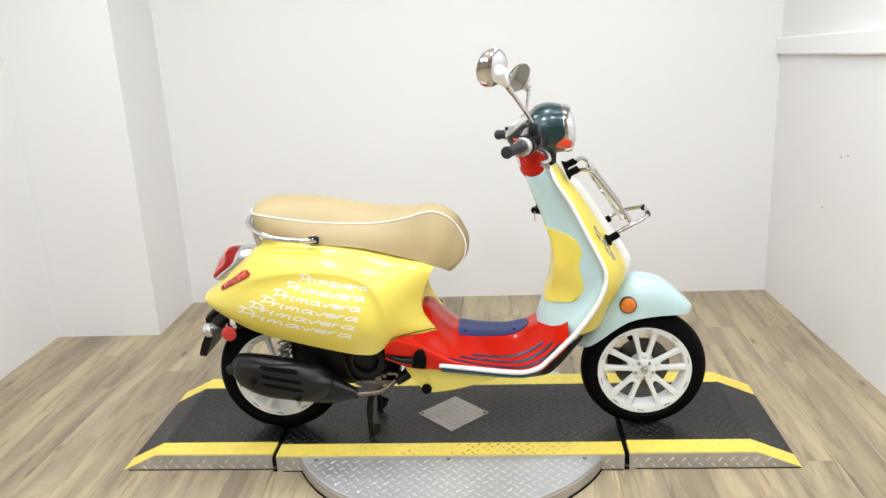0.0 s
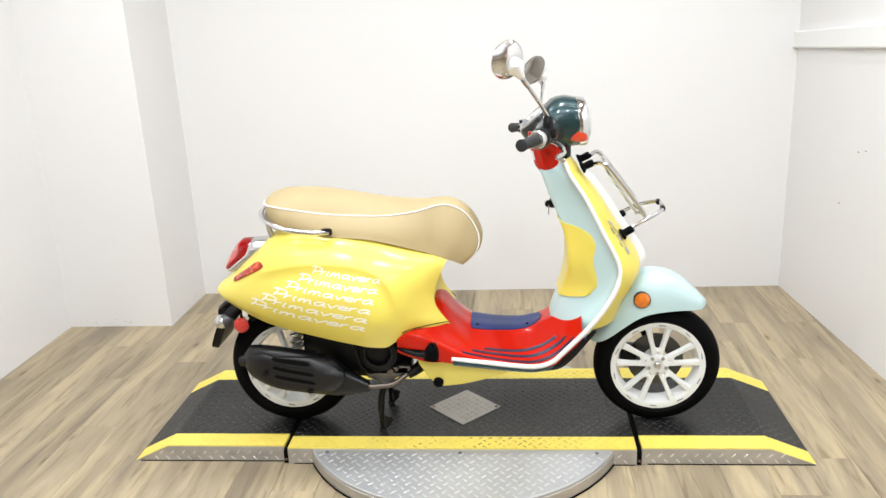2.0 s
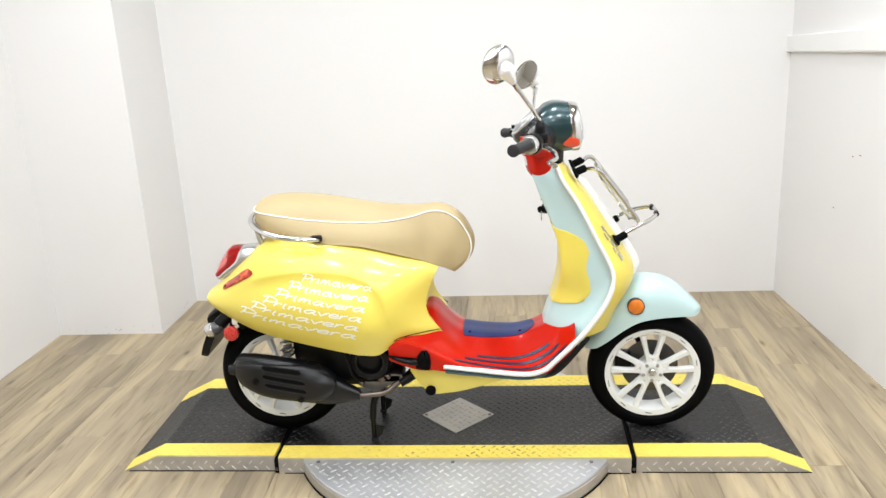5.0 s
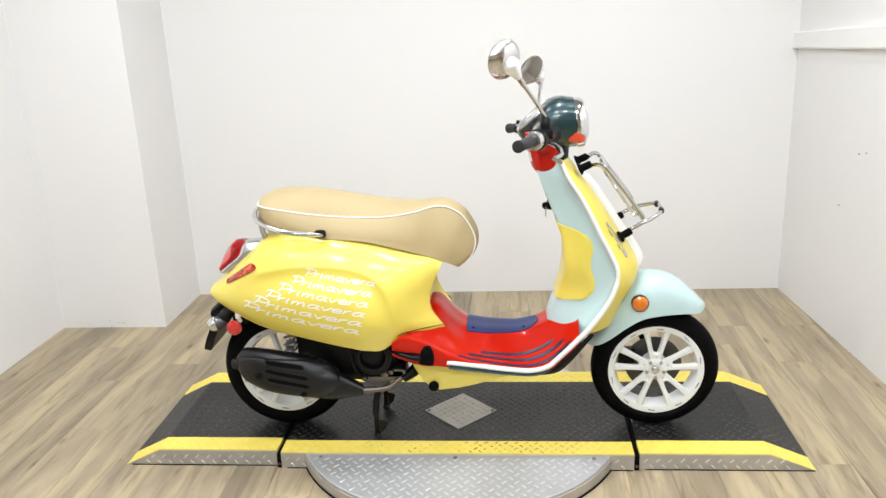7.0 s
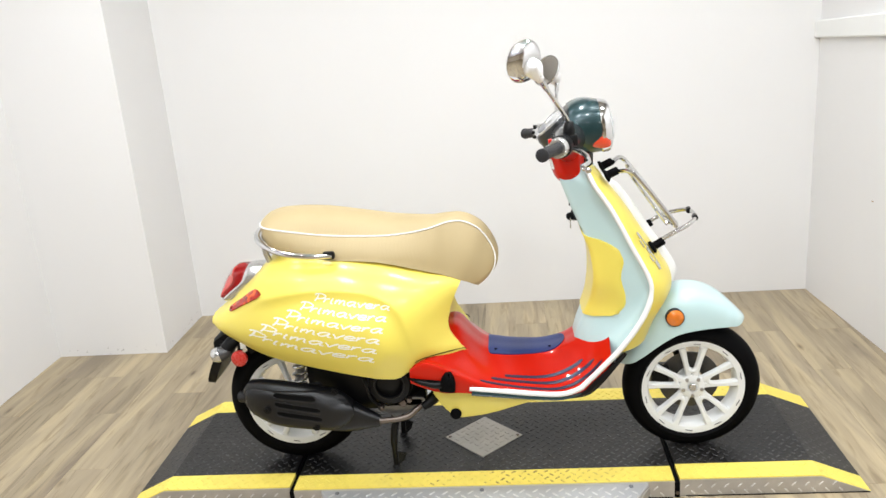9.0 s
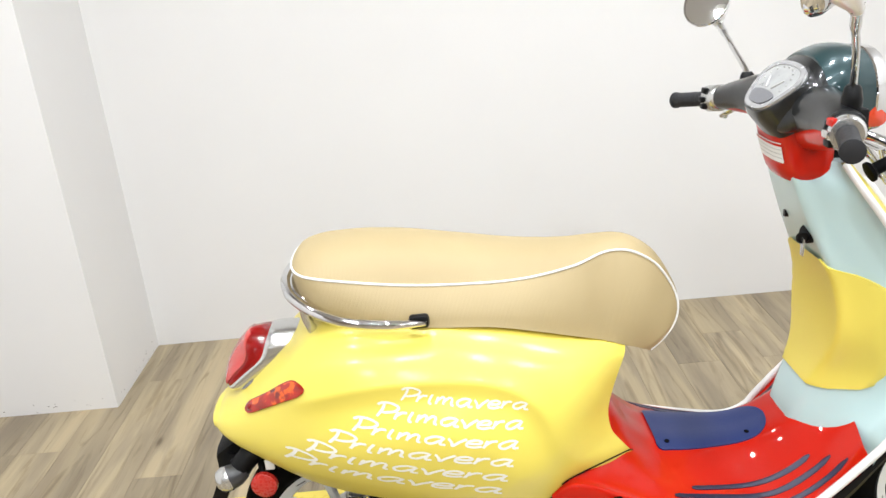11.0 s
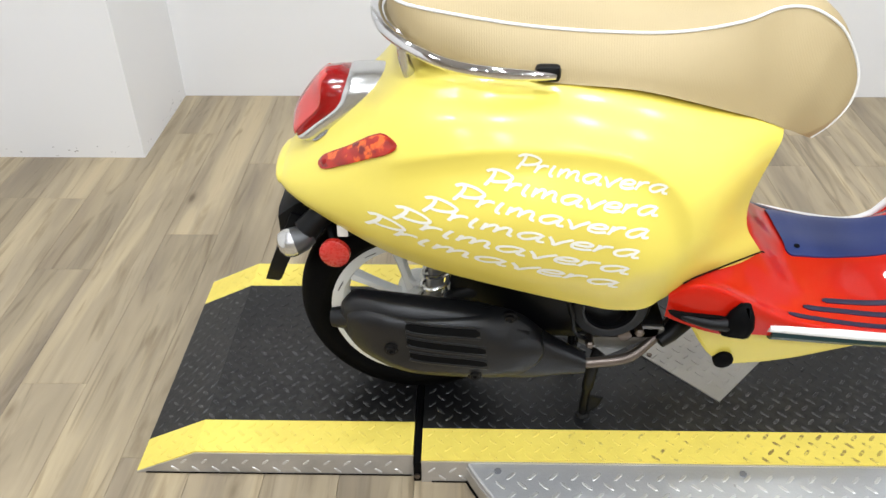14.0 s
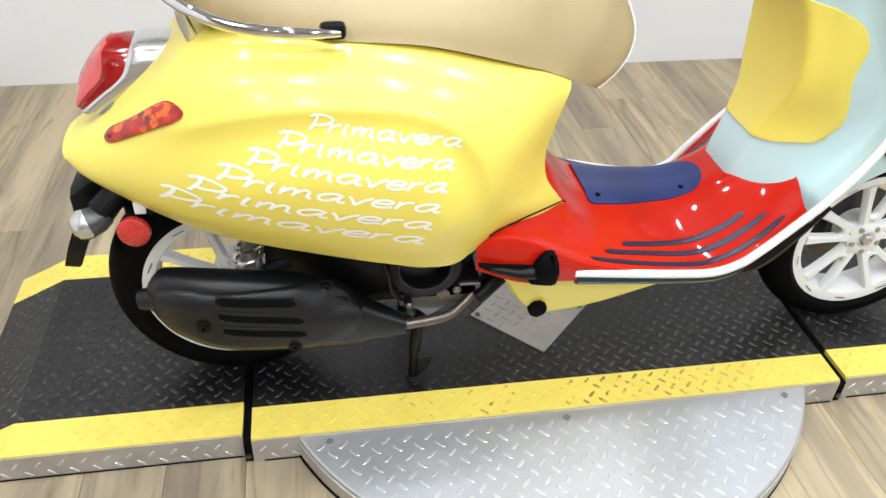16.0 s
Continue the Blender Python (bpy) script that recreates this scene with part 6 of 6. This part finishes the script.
for k in range(21):
    a = radians(60 + 62 * k / 20)
    c = Vector((AXLE_R[0] + 0.252 * math.cos(a), 0, AXLE_R[1] + 0.252 * math.sin(a)))
    e = Vector((math.cos(a), 0, math.sin(a)))
    hug.append([c + Vector((0, y, 0)) + e * d for y, d in ((-0.075, -0.03), (-0.070, 0.0), (0, 0.010), (0.070, 0.0), (0.075, -0.03), (0.070, -0.03), (0.066, -0.004), (0, 0.006), (-0.066, -0.004), (-0.070, -0.03))])
sp("rear_mudguard", loft(hug), BLACK, label="black inner mudguard")

# ---- floor planks ----
PW, PL = 0.152, 1.22


def plank_mesh(length):
    bm = bmesh.new()
    g, h, c = 0.0003, 0.004, 0.0004
    rings = [[(-PW / 2 + g, -length / 2 + g), (PW / 2 - g, -length / 2 + g), (PW / 2 - g, length / 2 - g), (-PW / 2 + g, length / 2 - g)]]
    rings.append([(x * (1 - c / PW * 2), y * (1 - c / length * 2)) for x, y in rings[0]])
    low = [bm.verts.new((x, y, -h)) for x, y in rings[0]]
    mid = [bm.verts.new((x, y, -0.0006)) for x, y in rings[0]]
    top = [bm.verts.new((x, y, 0)) for x, y in rings[1]]
    for a, b in ((low, mid), (mid, top)):
        for i in range(4):
            bm.faces.new((a[i], a[(i + 1) % 4], b[(i + 1) % 4], b[i]))
    bm.faces.new(top)
    bmesh.ops.recalc_face_normals(bm, faces=bm.faces)
    return mesh_of("plank", bm, PLANK, 0)


full = plank_mesh(PL)
cut = {}
dice = random.Random(5)
x = LEFT + PW / 2
while x - PW / 2 < right_wall(MOUTH):
    start = BACK - dice.choice((0.31, 0.52, 0.74, 0.93, 1.1))
    top_end = BACK
    y = start
    while top_end > FRONT:
        length = round(top_end - y, 3)
        if length > 0.05:
            if abs(length - PL) > 0.002 and length not in cut:
                cut[length] = plank_mesh(length)
            ob = new("plank", full if abs(length - PL) <= 0.002 else cut[length])
            ob.parent = floor
            ob.location = (x, (top_end + y) / 2, 0)
        top_end, y = y, y - PL
    x += PW

# the hall's floor beyond the bay, out of the camera's reach
verts, faces = [], []
for side, edge in ((-1, LEFT), (1, x - PW / 2)):
    while abs(edge) < HALL - PW:
        a, b = (edge - PW + 0.0006, edge - 0.0006) if side < 0 else (edge + 0.0006, edge + PW - 0.0006)
        y = MOUTH - dice.uniform(0, PL)
        top_end = MOUTH - 0.01
        while top_end > FRONT + 0.02:
            low = max(y, FRONT + 0.01)
            k = len(verts)
            verts += [(a, low + 0.0006, 0), (b, low + 0.0006, 0), (b, top_end - 0.0006, 0), (a, top_end - 0.0006, 0)]
            faces.append((k, k + 1, k + 2, k + 3))
            top_end, y = low, low - PL
        edge += side * PW
me = bpy.data.meshes.new("hall_planks")
me.from_pydata(verts, [], faces)
me.materials.append(PLANK)
hall = new("hall_planks", me)
hall.parent = floor
tagged(hall, "more vinyl planks out in the hall", kind="stuff")
